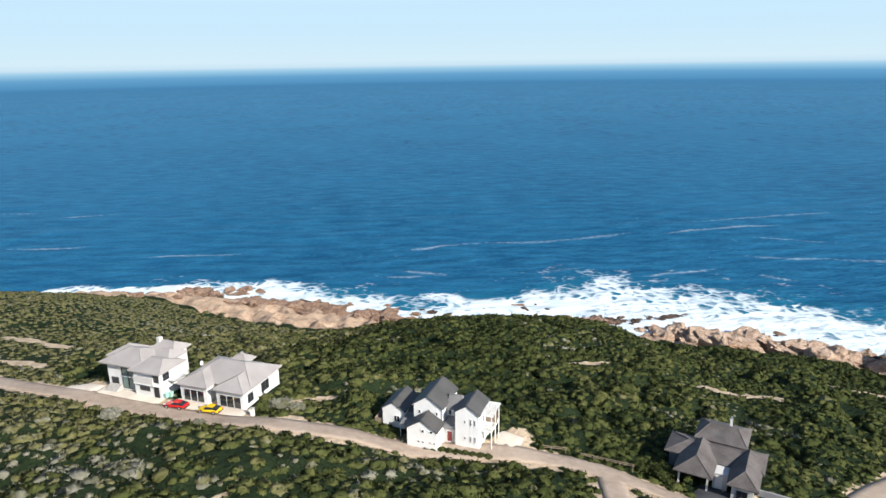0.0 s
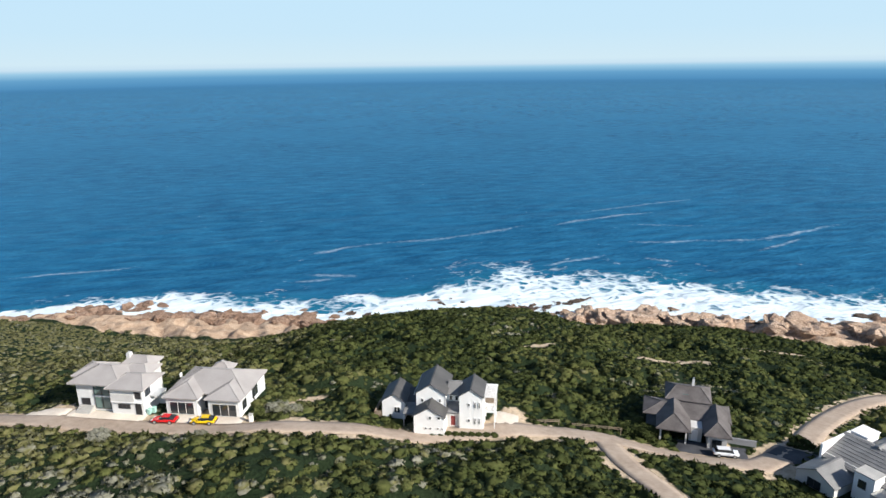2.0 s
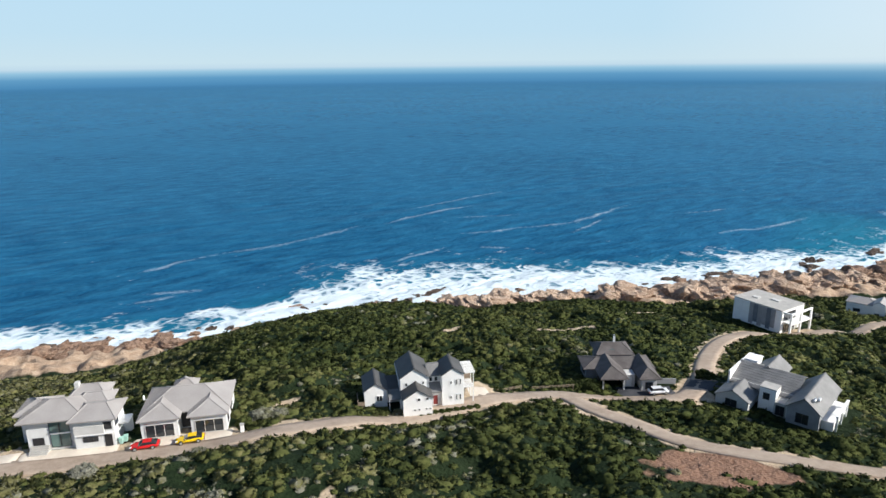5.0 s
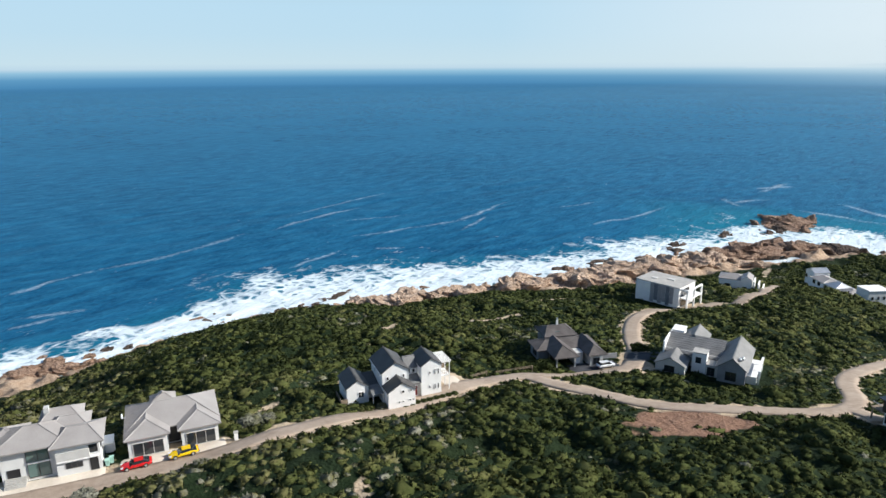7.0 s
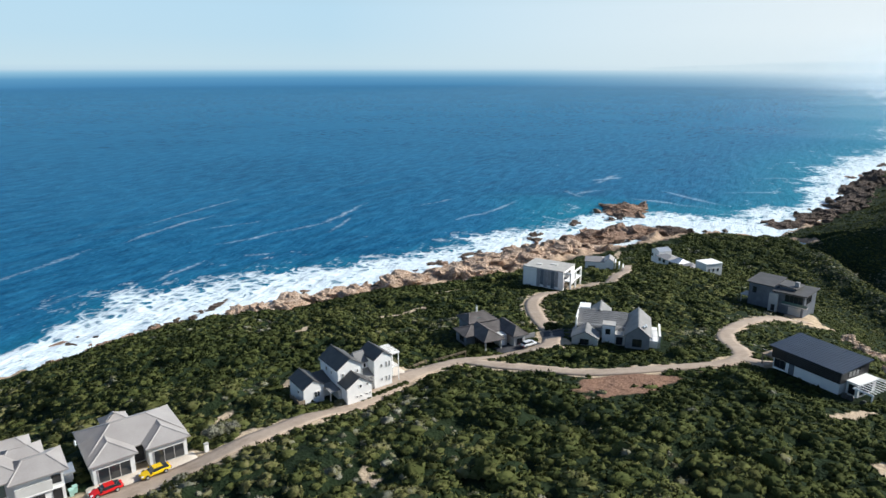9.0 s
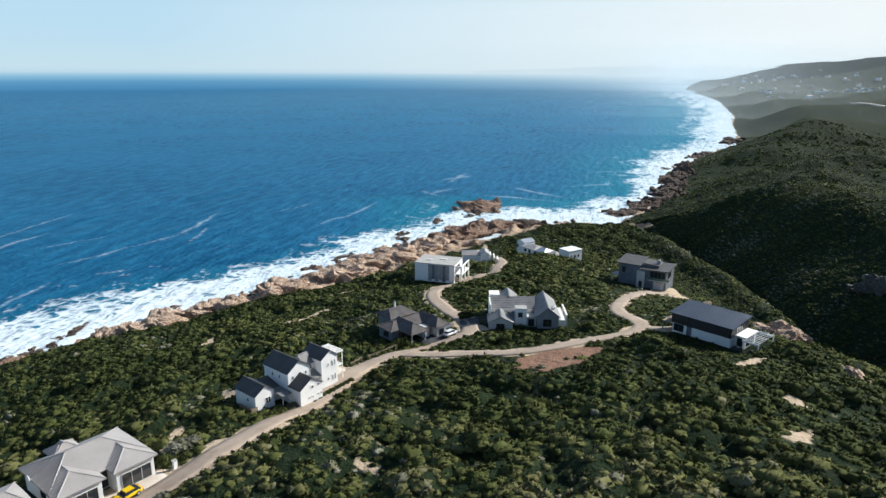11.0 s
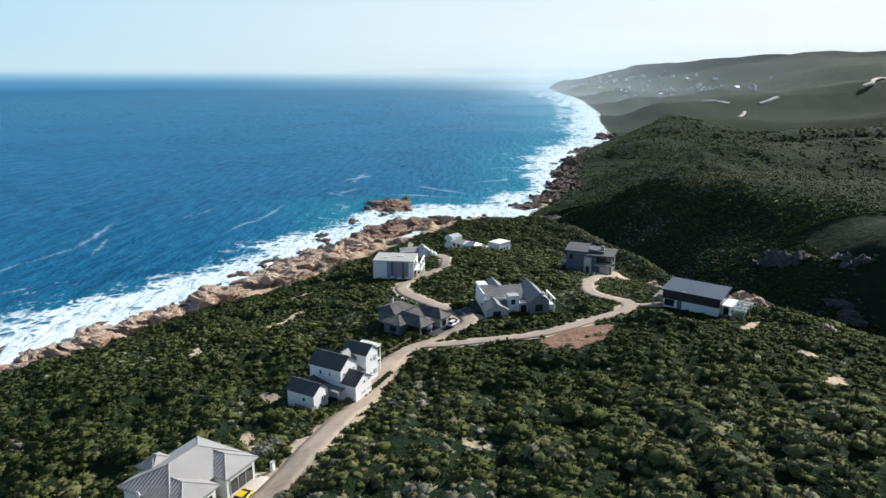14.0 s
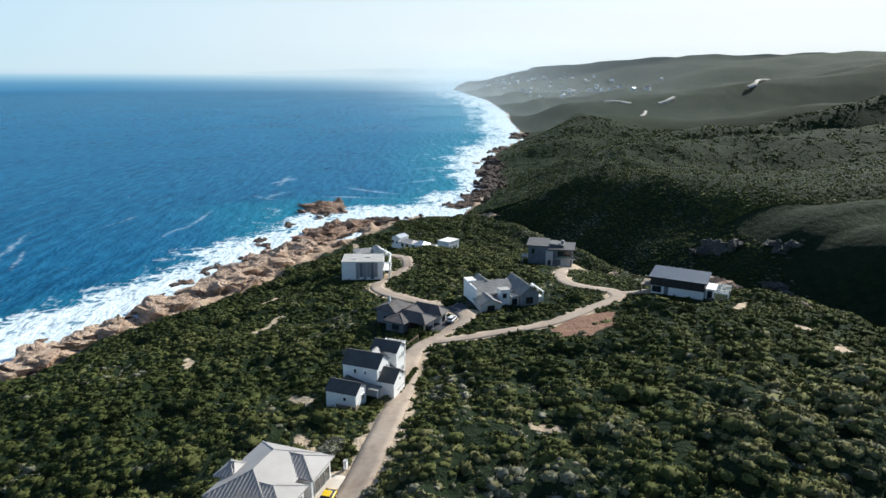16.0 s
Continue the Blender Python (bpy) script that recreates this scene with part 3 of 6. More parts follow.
def sea_material():
    m, n, l, b = material("ocean_water", 0.12)
    a = n.new("ShaderNodeAttribute")
    a.attribute_name = "surf"
    sh = n.new("ShaderNodeAttribute")
    sh.attribute_name = "shallow"
    big, mid, small = where(n, l, 0.006, kind="Position"), where(n, l, 0.045, (1, 2.6, 1), kind="Position"), where(n, l, 0.28, (1, 2.4, 1), kind="Position")
    lace = n.new("ShaderNodeTexVoronoi")
    lace.feature, lace.inputs["Scale"].default_value = "DISTANCE_TO_EDGE", 0.16
    p = n.new("ShaderNodeNewGeometry").outputs["Position"]
    wob = n.new("ShaderNodeVectorMath")
    wob.operation = "MULTIPLY_ADD"
    t = n.new("ShaderNodeTexNoise")
    t.inputs["Scale"].default_value, t.inputs["Detail"].default_value = 0.08, 4
    l.new(p, t.inputs["Vector"])
    l.new(t.outputs["Color"], wob.inputs[0])
    wob.inputs[1].default_value = (14, 14, 0)
    l.new(p, wob.inputs[2])
    l.new(wob.outputs[0], lace.inputs["Vector"])
    net = ramp(n, l, lace.outputs["Distance"], [(0.0, grey(1)), (0.28, grey(0.0))])
    deep = ramp(n, l, big, [(0.35, (0.006, 0.060, 0.140)), (0.65, (0.010, 0.088, 0.190))])
    deep = mix(n, l, ramp(n, l, sums(n, l, "ADD", sums(n, l, "MULTIPLY", mid, 0.6), sums(n, l, "MULTIPLY", small, 0.4)), [(0.40, grey(0)), (0.64, grey(0.8))]), deep, (0.022, 0.146, 0.272))
    blue = mix(n, l, sh.outputs["Fac"], deep, (0.012, 0.165, 0.24))
    f = sums(n, l, "ADD", a.outputs["Fac"], sums(n, l, "MULTIPLY", sums(n, l, "SUBTRACT", t.outputs["Fac"], 0.5), 1.5))
    f = sums(n, l, "ADD", f, sums(n, l, "MULTIPLY", sums(n, l, "SUBTRACT", small, 0.5), 0.8))
    f = sums(n, l, "ADD", f, sums(n, l, "MULTIPLY", sums(n, l, "SUBTRACT", net, 0.30), sums(n, l, "MULTIPLY", a.outputs["Fac"], 0.95)))
    foam = ramp(n, l, f, [(0.38, grey(0)), (0.56, grey(0.35)), (0.72, grey(0.75)), (0.95, grey(1))])
    st = n.new("ShaderNodeAttribute")
    st.attribute_name = "drift"
    thin = sums(n, l, "ADD", st.outputs["Fac"], sums(n, l, "MULTIPLY", sums(n, l, "SUBTRACT", small, 0.5), 1.1))
    thin = sums(n, l, "ADD", thin, sums(n, l, "MULTIPLY", sums(n, l, "SUBTRACT", t.outputs["Fac"], 0.5), 0.5))
    foam = sums(n, l, "MAXIMUM", foam, ramp(n, l, thin, [(0.36, grey(0)), (0.62, grey(0.16)), (1.0, grey(0.5))]))
    wave = sums(n, l, "ADD", sums(n, l, "MULTIPLY", mid, 1.0), sums(n, l, "MULTIPLY", small, 0.28))
    k = n.new("ShaderNodeBump")
    k.inputs["Strength"].default_value, k.inputs["Distance"].default_value = 0.9, 3.4
    l.new(wave, k.inputs["Height"])
    n.remove(b)
    body, shine, face, blend = n.new("ShaderNodeBsdfDiffuse"), n.new("ShaderNodeBsdfGlossy"), n.new("ShaderNodeLayerWeight"), n.new("ShaderNodeMixShader")
    l.new(mix(n, l, foam, blue, (0.66, 0.75, 0.80)), body.inputs["Color"])
    shine.inputs["Roughness"].default_value = 0.22
    shine.inputs["Color"].default_value = (0.50, 0.84, 1.0, 1)
    for s in (body, shine):
        l.new(k.outputs[0], s.inputs["Normal"])
    gl = ramp(n, l, face.outputs["Facing"], [(0.0, grey(0.02)), (0.75, grey(0.06)), (1.0, grey(0.36))])
    l.new(sums(n, l, "MULTIPLY", gl, ramp(n, l, foam, [(0.0, grey(1)), (1.0, grey(0.1))])), blend.inputs[0])
    l.new(body.outputs[0], blend.inputs[1])
    l.new(shine.outputs[0], blend.inputs[2])
    l.new(blend.outputs[0], n["Material Output"].inputs["Surface"])
    return m


# lines of drifting foam: start and end in plan units, bow, width in metres
STREAKS = [(-21, 330, 8, 334, 0, 2.2), (8, 334, 67, 343, 0, 2.2), (67, 343, 102, 356, 0, 2.2), (128, 357, 189, 370, 0, 1.8), (152, 309, 212, 297, 0, 2.2), (212, 297, 280, 314, 0, 2.2), (90, 278, 119, 284, 0, 1.6), (-20, 293, 3, 285, 0, 1.8),
           (39, 286, 62, 294, 0, 1.6), (269, 229, 340, 225, 0, 1.8), (292, 281, 327, 271, 0, 1.6), (138, 279, 152, 272, 0, 1.6), (444, 209, 495, 207, 0, 3), (202, 275, 232, 293, 0, 1.6), (-29, 284, -12, 284, 0, 1.6), (166, 341, 204, 331, 0, 1.4),
           (401, 214, 384, 195, 0, 2.4), (175, 203, 210, 220, 0, 1.8), (-236, 336, -199, 340, 0, 2), (-154, 321, -104, 324, 0, 1.6), (-295, 427, -273, 429, 0, 2.2), (-247, 416, -217, 422, 0, 2), (157, 381, 234, 402, 0, 1.5), (983, 123, 1000, 35, 0, 7),
           (543, 105, 586, 44, 0, 4), (437, 148, 405, 102, 0, 3.5), (1701, 122, 1663, 40, 0, 9), (2218, 113, 2188, 47, 0, 10), (3335, 100, 3076, 19, 0, 12), (462, 215, 484, 200, 0, 3), (389, 206, 416, 190, 0, 3), (396, 158, 389, 101, 0, 3.5),
           (752, 64, 748, 14, 0, 5), (1201, 38, 1197, -15, 0, 6), (457, 112, 485, 75, 0, 3)]


def sea():
    sx, sy = steps(-260, 620, 2.1, -4900, 4900, 1.065), steps(-20, 480, 2.1, -420, 4900, 1.065)
    X, Y = np.meshgrid(sx, sy, indexing="ij")
    d = np.full(X.shape, 1e9)
    for (ax, ay), (bx, by) in zip(COAST, COAST[1:]):
        ax, ay, bx, by = ax * U, ay * U, bx * U, by * U
        u = np.clip(((X - ax) * (bx - ax) + (Y - ay) * (by - ay)) / ((bx - ax) ** 2 + (by - ay) ** 2), 0, 1)
        d = np.minimum(d, np.hypot(X - ax - u * (bx - ax), Y - ay - u * (by - ay)))
    d = np.where(Y > coast_y(X / U) * U, d, -d)
    swell = 0.5 * np.sin(Y / 8.5 + noise_field(X, Y, 60.0) * 2.5) * noise_field(X, Y, 40.0, 7)
    wide = np.interp(X / U, [-5200, -200, -150, -110, -80, -20, 30, 66, 130, 200, 300, 360, 420, 700, 1000, 1700, 3000, 5200], [5, 5, 9, 18, 26, 30, 36, 60, 56, 40, 48, 60, 36, 60, 80, 130, 170, 200])
    surf = (0.90 - 0.16 * smooth(500, 900, X)) * (1 - smooth(0.2, 1.30, (d + noise_field(X, Y, 24.0, 9) * 11 + noise_field(X, Y, 9.0, 10) * 4) / wide))
    surf = surf * (1 - 0.5 * smooth(450, 900, X) * (0.5 + 0.5 * np.sin(d / 9.0 + 3 * noise_field(X, Y, 120.0, 17))) * smooth(15, 50, d))
    surf += 0.30 * (1 - smooth(0.8, 2.6, d / wide)) * (0.5 + 0.5 * noise_field(X, Y, 30.0, 11))
    drift = np.zeros(X.shape)
    for ax, ay, bx, by, bow, w in STREAKS:
        ax, ay, bx, by, bow = ax * U, ay * U, bx * U, by * U, bow * U
        L = math.hypot(bx - ax, by - ay)
        u = ((X - ax) * (bx - ax) + (Y - ay) * (by - ay)) / L
        v = (-(X - ax) * (by - ay) + (Y - ay) * (bx - ax)) / L
        c = bow * np.sin(np.clip(u / L, 0, 1) * math.pi) + noise_field(X, Y, 44.0, 3) * 4.5 + noise_field(X, Y, 11.0, 8) * 1.6
        fade = smooth(-0.5, 0.3, u / L) * (1 - smooth(0.7, 1.5, u / L))
        drift = np.maximum(drift, (0.68 + 0.22 * noise_field(X, Y, 22.0, 15)) * fade * np.exp(-((v - c) / (w * 1.5)) ** 2))
    shallow = (1 - smooth(0.4, 1.5 + 1.7 * smooth(300, 420, X), d / wide)) * (0.55 + 0.35 * smooth(230, 380, X))
    z = swell * smooth(0, 60, d) + 0.9 * np.clip(surf, 0, 1) * np.abs(noise_field(X, Y, 9.0, 13)) * smooth(2, 12, d)
    ob = grid_mesh("water", np.stack([X, Y, z], -1).reshape(-1, 3), len(sx), len(sy), sea_material(), [("surf", surf), ("shallow", shallow), ("drift", drift)])
    tagged(ob, "deep blue ocean with white surf along the rocks", "sea", kind="structure")


sea()


def haze_glow_material():
    """Glowing backdrop painted as sea haze and low sky, thinning upwards and paler towards the sun."""
    m, n, l, b = material("painted_haze_glow", 1.0)
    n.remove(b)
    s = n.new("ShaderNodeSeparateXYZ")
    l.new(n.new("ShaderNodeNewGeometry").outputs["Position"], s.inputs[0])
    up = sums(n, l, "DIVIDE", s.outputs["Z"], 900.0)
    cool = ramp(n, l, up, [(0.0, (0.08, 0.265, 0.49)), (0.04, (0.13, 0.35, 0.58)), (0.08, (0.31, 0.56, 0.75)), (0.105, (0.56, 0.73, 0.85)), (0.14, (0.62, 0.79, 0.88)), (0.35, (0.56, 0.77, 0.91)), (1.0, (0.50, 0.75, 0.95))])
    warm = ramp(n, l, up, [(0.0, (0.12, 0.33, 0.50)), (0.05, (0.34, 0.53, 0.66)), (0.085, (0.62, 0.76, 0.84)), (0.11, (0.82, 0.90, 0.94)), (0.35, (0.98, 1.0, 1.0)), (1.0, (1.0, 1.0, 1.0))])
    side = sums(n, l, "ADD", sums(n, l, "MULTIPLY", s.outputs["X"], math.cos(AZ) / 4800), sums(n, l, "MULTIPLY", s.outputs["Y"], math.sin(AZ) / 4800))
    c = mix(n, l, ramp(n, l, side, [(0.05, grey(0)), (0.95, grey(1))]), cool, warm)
    # mist low over the head of the bay, painted in as a paler glow
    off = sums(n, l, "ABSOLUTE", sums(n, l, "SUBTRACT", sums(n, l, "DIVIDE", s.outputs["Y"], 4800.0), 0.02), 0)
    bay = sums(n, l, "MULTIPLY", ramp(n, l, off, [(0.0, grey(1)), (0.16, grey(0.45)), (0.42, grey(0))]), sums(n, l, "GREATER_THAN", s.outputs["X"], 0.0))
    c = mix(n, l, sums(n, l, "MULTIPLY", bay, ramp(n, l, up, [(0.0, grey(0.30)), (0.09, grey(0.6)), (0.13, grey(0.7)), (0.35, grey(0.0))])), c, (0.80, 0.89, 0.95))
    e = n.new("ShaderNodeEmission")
    e.inputs["Strength"].default_value = HAZE_GLOW
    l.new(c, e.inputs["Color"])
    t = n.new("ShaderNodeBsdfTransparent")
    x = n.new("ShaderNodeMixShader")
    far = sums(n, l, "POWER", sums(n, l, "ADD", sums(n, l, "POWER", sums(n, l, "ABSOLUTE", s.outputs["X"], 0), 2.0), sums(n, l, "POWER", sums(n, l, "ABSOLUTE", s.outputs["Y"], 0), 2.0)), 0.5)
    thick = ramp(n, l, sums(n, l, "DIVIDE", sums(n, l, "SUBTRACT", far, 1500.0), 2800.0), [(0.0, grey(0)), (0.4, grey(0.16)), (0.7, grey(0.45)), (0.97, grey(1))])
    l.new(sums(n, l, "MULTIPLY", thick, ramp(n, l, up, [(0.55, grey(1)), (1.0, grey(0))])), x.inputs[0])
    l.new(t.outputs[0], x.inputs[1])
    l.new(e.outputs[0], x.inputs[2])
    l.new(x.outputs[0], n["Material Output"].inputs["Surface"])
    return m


HAZE_GLOW = 0.62
# inner rows lie flat above the water and tint it with glowing haze
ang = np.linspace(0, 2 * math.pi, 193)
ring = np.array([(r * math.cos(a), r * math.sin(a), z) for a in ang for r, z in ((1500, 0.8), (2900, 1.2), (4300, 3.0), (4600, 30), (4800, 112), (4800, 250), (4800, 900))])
tagged(grid_mesh("backdrop", ring, len(ang), 7, haze_glow_material()), "glowing backdrop painted with pale blue haze and low sky along the sea horizon", "sky", kind="structure")


# the far side of the bay, a glowing strip with haze painted into its colour
def far_shore():
    m, n, l, b = material("glowing_far_coast", 1.0)
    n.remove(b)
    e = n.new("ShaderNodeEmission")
    e.inputs["Strength"].default_value = HAZE_GLOW
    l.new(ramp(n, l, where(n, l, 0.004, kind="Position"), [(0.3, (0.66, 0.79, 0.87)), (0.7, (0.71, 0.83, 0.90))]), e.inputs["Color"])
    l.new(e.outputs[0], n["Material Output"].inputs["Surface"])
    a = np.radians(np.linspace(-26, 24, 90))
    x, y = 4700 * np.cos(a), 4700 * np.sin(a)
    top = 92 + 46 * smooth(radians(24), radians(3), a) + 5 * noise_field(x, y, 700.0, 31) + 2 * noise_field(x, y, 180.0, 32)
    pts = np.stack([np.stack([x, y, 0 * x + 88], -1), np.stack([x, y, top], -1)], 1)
    tagged(grid_mesh("backdrop", pts.reshape(-1, 3), len(a), 2, m), "low hills across the bay, glowing with painted-in haze", "hills", kind="structure")


far_shore()


def haze_sheet_material():
    """Sheet standing in for spray and distance haze: mostly clear, lit through by the sun, thickest low over the beach.
    """
    m, n, l, b = material("mist_haze_sheet", 1.0)
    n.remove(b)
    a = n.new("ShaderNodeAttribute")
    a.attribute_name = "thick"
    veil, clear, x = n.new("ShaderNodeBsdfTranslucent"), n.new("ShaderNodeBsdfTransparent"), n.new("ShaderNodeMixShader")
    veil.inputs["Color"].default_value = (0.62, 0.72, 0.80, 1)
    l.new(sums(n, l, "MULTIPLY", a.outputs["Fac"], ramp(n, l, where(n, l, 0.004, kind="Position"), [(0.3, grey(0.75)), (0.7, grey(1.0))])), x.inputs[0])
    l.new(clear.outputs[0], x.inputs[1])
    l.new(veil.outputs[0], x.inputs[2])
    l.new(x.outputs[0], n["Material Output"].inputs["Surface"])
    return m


def haze_sheets():
    """Sheets added over the bay's surf, one behind another, painting in spray and distance haze."""
    mat = haze_sheet_material()
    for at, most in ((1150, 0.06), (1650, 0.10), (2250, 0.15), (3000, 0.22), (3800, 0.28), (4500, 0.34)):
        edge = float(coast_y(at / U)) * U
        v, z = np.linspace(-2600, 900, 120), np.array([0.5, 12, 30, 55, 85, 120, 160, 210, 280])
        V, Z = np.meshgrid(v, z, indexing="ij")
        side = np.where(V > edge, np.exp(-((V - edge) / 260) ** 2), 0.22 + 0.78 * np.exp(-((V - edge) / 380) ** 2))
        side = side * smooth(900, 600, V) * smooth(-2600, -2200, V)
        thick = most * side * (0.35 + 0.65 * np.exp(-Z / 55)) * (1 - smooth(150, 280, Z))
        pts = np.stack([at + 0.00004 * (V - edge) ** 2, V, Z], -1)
        ob = grid_mesh("mist_haze_sheet", pts.reshape(-1, 3), len(v), len(z), mat, [("thick", thick)])
        tagged(ob, "pale translucent sheet added for spray and distance haze over the bay", "mist", kind="stuff")


haze_sheets()


# ---------------------------------------------------------------- the houses


def m(*v):
    """Plan units to metres."""
    return [c * U for c in v]


def house_at(name, label, x, y, z, yaw):
    return root(name, label, "house", x * U, y * U, z * U, yaw, "houses on the headland")


def pergola(house, x0, x1, y0, y1, z, top, slats, mat, floor_z=None):
    for x in (x0, x1 - 0.14):
        for y in (y0, (y0 + y1) / 2, y1 - 0.14):
            part("post", boxed(x, x + 0.14, y, y + 0.14, z, top), mat, house)
    for y in (y0, y1 - 0.12):
        part("beam", boxed(x0 - 0.2, x1 + 0.2, y, y + 0.12, top, top + 0.2), mat, house)
    for i in range(slats):
        y = y0 + (y1 - y0 - 0.1) * i / (slats - 1)
        part("slat", boxed(x0 - 0.25, x1 + 0.25, y, y + 0.09, top + 0.204, top + 0.33), mat, house)
    if floor_z is not None:
        part("balcony_floor", boxed(x0, x1, y0, y1, floor_z - 0.2, floor_z), mat, house)
        for k in range(4):
            part("rail", boxed(x1 - 0.09, x1 - 0.05, y0 + 0.15, y1 - 0.15, floor_z + 0.25 + 0.25 * k, floor_z + 0.29 + 0.25 * k), TIMBER, house)
            part("rail", boxed(x0, x1 - 0.15, y0 + 0.05, y0 + 0.09, floor_z + 0.25 + 0.25 * k, floor_z + 0.29 + 0.25 * k), TIMBER, house)


def white_gabled_house():
    h = house_at("house", "white rendered house of steep gables with charcoal roofs, beside the road", -4.8, 83.9, 41.9, -20.5)
    lo = -0.8
    # main two-storey block, ridge running back from the road
    walls(h, *m(0, 4.3, 0, 6.2), lo, 5.7, WHITE, "y", 1.75)
    gable_roof(h, *m(0, 4.3, 0, 6.2), 5.7, 1.75, "y", SLATE, 0.3, 0.25)
    # small front gable
    walls(h, *m(0.1, 4.5, -2.8, 0), lo, 3.1, WHITE, "y", 1.65)
    gable_roof(h, *m(0.1, 4.5, -2.8, -0.02), 3.1, 1.65, "y", SLATE, 0.25, 0.2)
    # block by the terrace
    walls(h, *m(6.4, 9.8, -0.5, 4.2), lo, 5.9, WHITE, "y", 1.35)
    gable_roof(h, *m(6.4, 9.8, -0.5, 4.2), 5.9, 1.35, "y", SLATE, 0.25, 0.2)
    # link between the two tall blocks, with a lower porch before it
    walls(h, *m(4.32, 6.38, 1.6, 4.6), lo, 5.0, WHITE, "x", 1.4)
    gable_roof(h, *m(4.32, 6.38, 1.6, 4.6), 5.0, 1.4, "x", MIDROOF, 0.3, 0.0)
    walls(h, *m(4.52, 6.38, -0.1, 1.58), lo, 2.5, PALE)
    bm = bmesh.new()
    slab(bm, [(4.5 * U, -0.5 * U, 2.55), (6.39 * U, -0.5 * U, 2.55), (6.39 * U, 1.58 * U, 3.5), (4.5 * U, 1.58 * U, 3.5)], 0.12)
    part("porch_roof", bm, MIDROOF, h)
    opening(h, "s", -0.1 * U, 5.0 * U, lo + 0.6, 1.0, 2.05, "door", WHITE, REDDOOR)
    # cottage
    walls(h, *m(-5.5, -2.0, 1.1, 6.3), lo, 3.0, WHITE, "y", 1.35)
    gable_roof(h, *m(-5.5, -2.0, 1.1, 6.3), 3.0, 1.35, "y", SLATE, 0.25, 0.2)
    # lean-to and covered yard between cottage and main block
    walls(h, *m(-1.98, -0.02, 2.4, 5.4), lo, 2.2, WHITE)
    bm = bmesh.new()
    slab(bm, [(-1.99 * U, 2.2 * U, 2.3), (-0.02 * U, 2.2 * U, 2.3), (-0.02 * U, 5.5 * U, 3.3), (-1.99 * U, 5.5 * U, 3.3)], 0.12)
    part("lean_to_roof", bm, SLATE, h)
    bm = bmesh.new()
    slab(bm, [(-1.9 * U, -0.9 * U, 2.1), (-0.02 * U, -0.9 * U, 2.1), (-0.02 * U, 2.18 * U, 2.35), (-1.9 * U, 2.18 * U, 2.35)], 0.06)
    part("carport_roof", bm, MIDROOF, h)
    for x in (-1.85, -0.2):
        part("post", boxed(x * U, x * U + 0.12, -0.85 * U, -0.85 * U + 0.12, lo, 2.08), WHITE, h)
    # screens round the cottage
    part("yard_screen", boxed(-6.6 * U, -5.52 * U, 0.6 * U, 0.6 * U + 0.12, lo - 0.6, 1.2), TIMBER, h)
    part("yard_screen", boxed(-6.6 * U, -6.6 * U + 0.12, 0.72 * U, 4.0 * U, lo - 0.6, 1.2), TIMBER, h)
    # terrace tower
    pergola(h, 9.82 * U, 11.5 * U, 0.0, 3.8 * U, lo - 1.0, 5.6, 13, WHITE, 2.9)
    part("terrace_wall", boxed(9.82 * U, 11.5 * U, 2.6 * U, 2.6 * U + 0.15, 2.904, 5.5), TIMBER, h)
    part("gutter", boxed(-0.42, -0.30, 0, 6.2 * U, 5.32, 5.44), WHITE, h)
    part("downpipe", boxed(4.3 * U + 0.02, 4.3 * U + 0.1, -0.1, -0.02, lo, 5.4), WHITE, h)
    for side, at, a, z, w, hh, bars in (("s", 0, 0.7, 3.9, 0.7, 0.9, 1), ("s", 0, 3.9, 4.0, 0.6, 0.9, 1), ("s", -2.8 * U, 2.6, 2.5, 0.75, 0.8, 1), ("s", -2.8 * U, 4.1, 2.6, 0.75, 0.7, 1), ("s", -2.8 * U, 1.9, 0.6, 0.6, 0.55, 1), ("s", -2.8 * U, 2.7, 0.6, 0.6, 0.55, 1),
                                        ("s", -2.8 * U, 4.0, 0.7, 0.6, 0.5, 1), ("s", -2.8 * U, 4.7, 0.7, 0.6, 0.5, 1), ("s", -0.5 * U, 9.1, 3.9, 0.5, 0.8, 1), ("s", -0.5 * U, 10.2, 3.6, 0.45, 1.5, 1), ("s", -0.5 * U, 10.9, 3.6, 0.45, 1.5, 1), ("s", -0.5 * U, 9.1, 0.9, 0.5, 0.8, 1),
                                        ("s", -0.5 * U, 10.2, 0.5, 0.45, 1.5, 1), ("s", -0.5 * U, 10.9, 0.5, 0.45, 1.5, 1), ("s", 1.6 * U, 5.5, 3.5, 0.8, 1.2, 1), ("s", 1.6 * U, 6.5, 3.5, 0.8, 1.2, 1), ("s", 1.1 * U, -4.6, 0.6, 1.5, 1.5, 2),
                                        ("w", 0, 2.3, 3.8, 0.6, 1.0, 1), ("w", 0, 4.4, 3.7, 0.8, 1.2, 1), ("w", -5.5 * U, 3.2, 1.2, 0.9, 1.0, 1), ("e", 9.8 * U, 1.0, 3.2, 2.2, 2.0, 2), ("e", 9.8 * U, 1.0, 0.0, 2.2, 2.1, 2)):
        opening(h, side, at, a + 0.12 * w, z + 0.1 * hh, w * 0.76, hh * 0.8, bars=bars, frame_mat=WHITE)
    return h


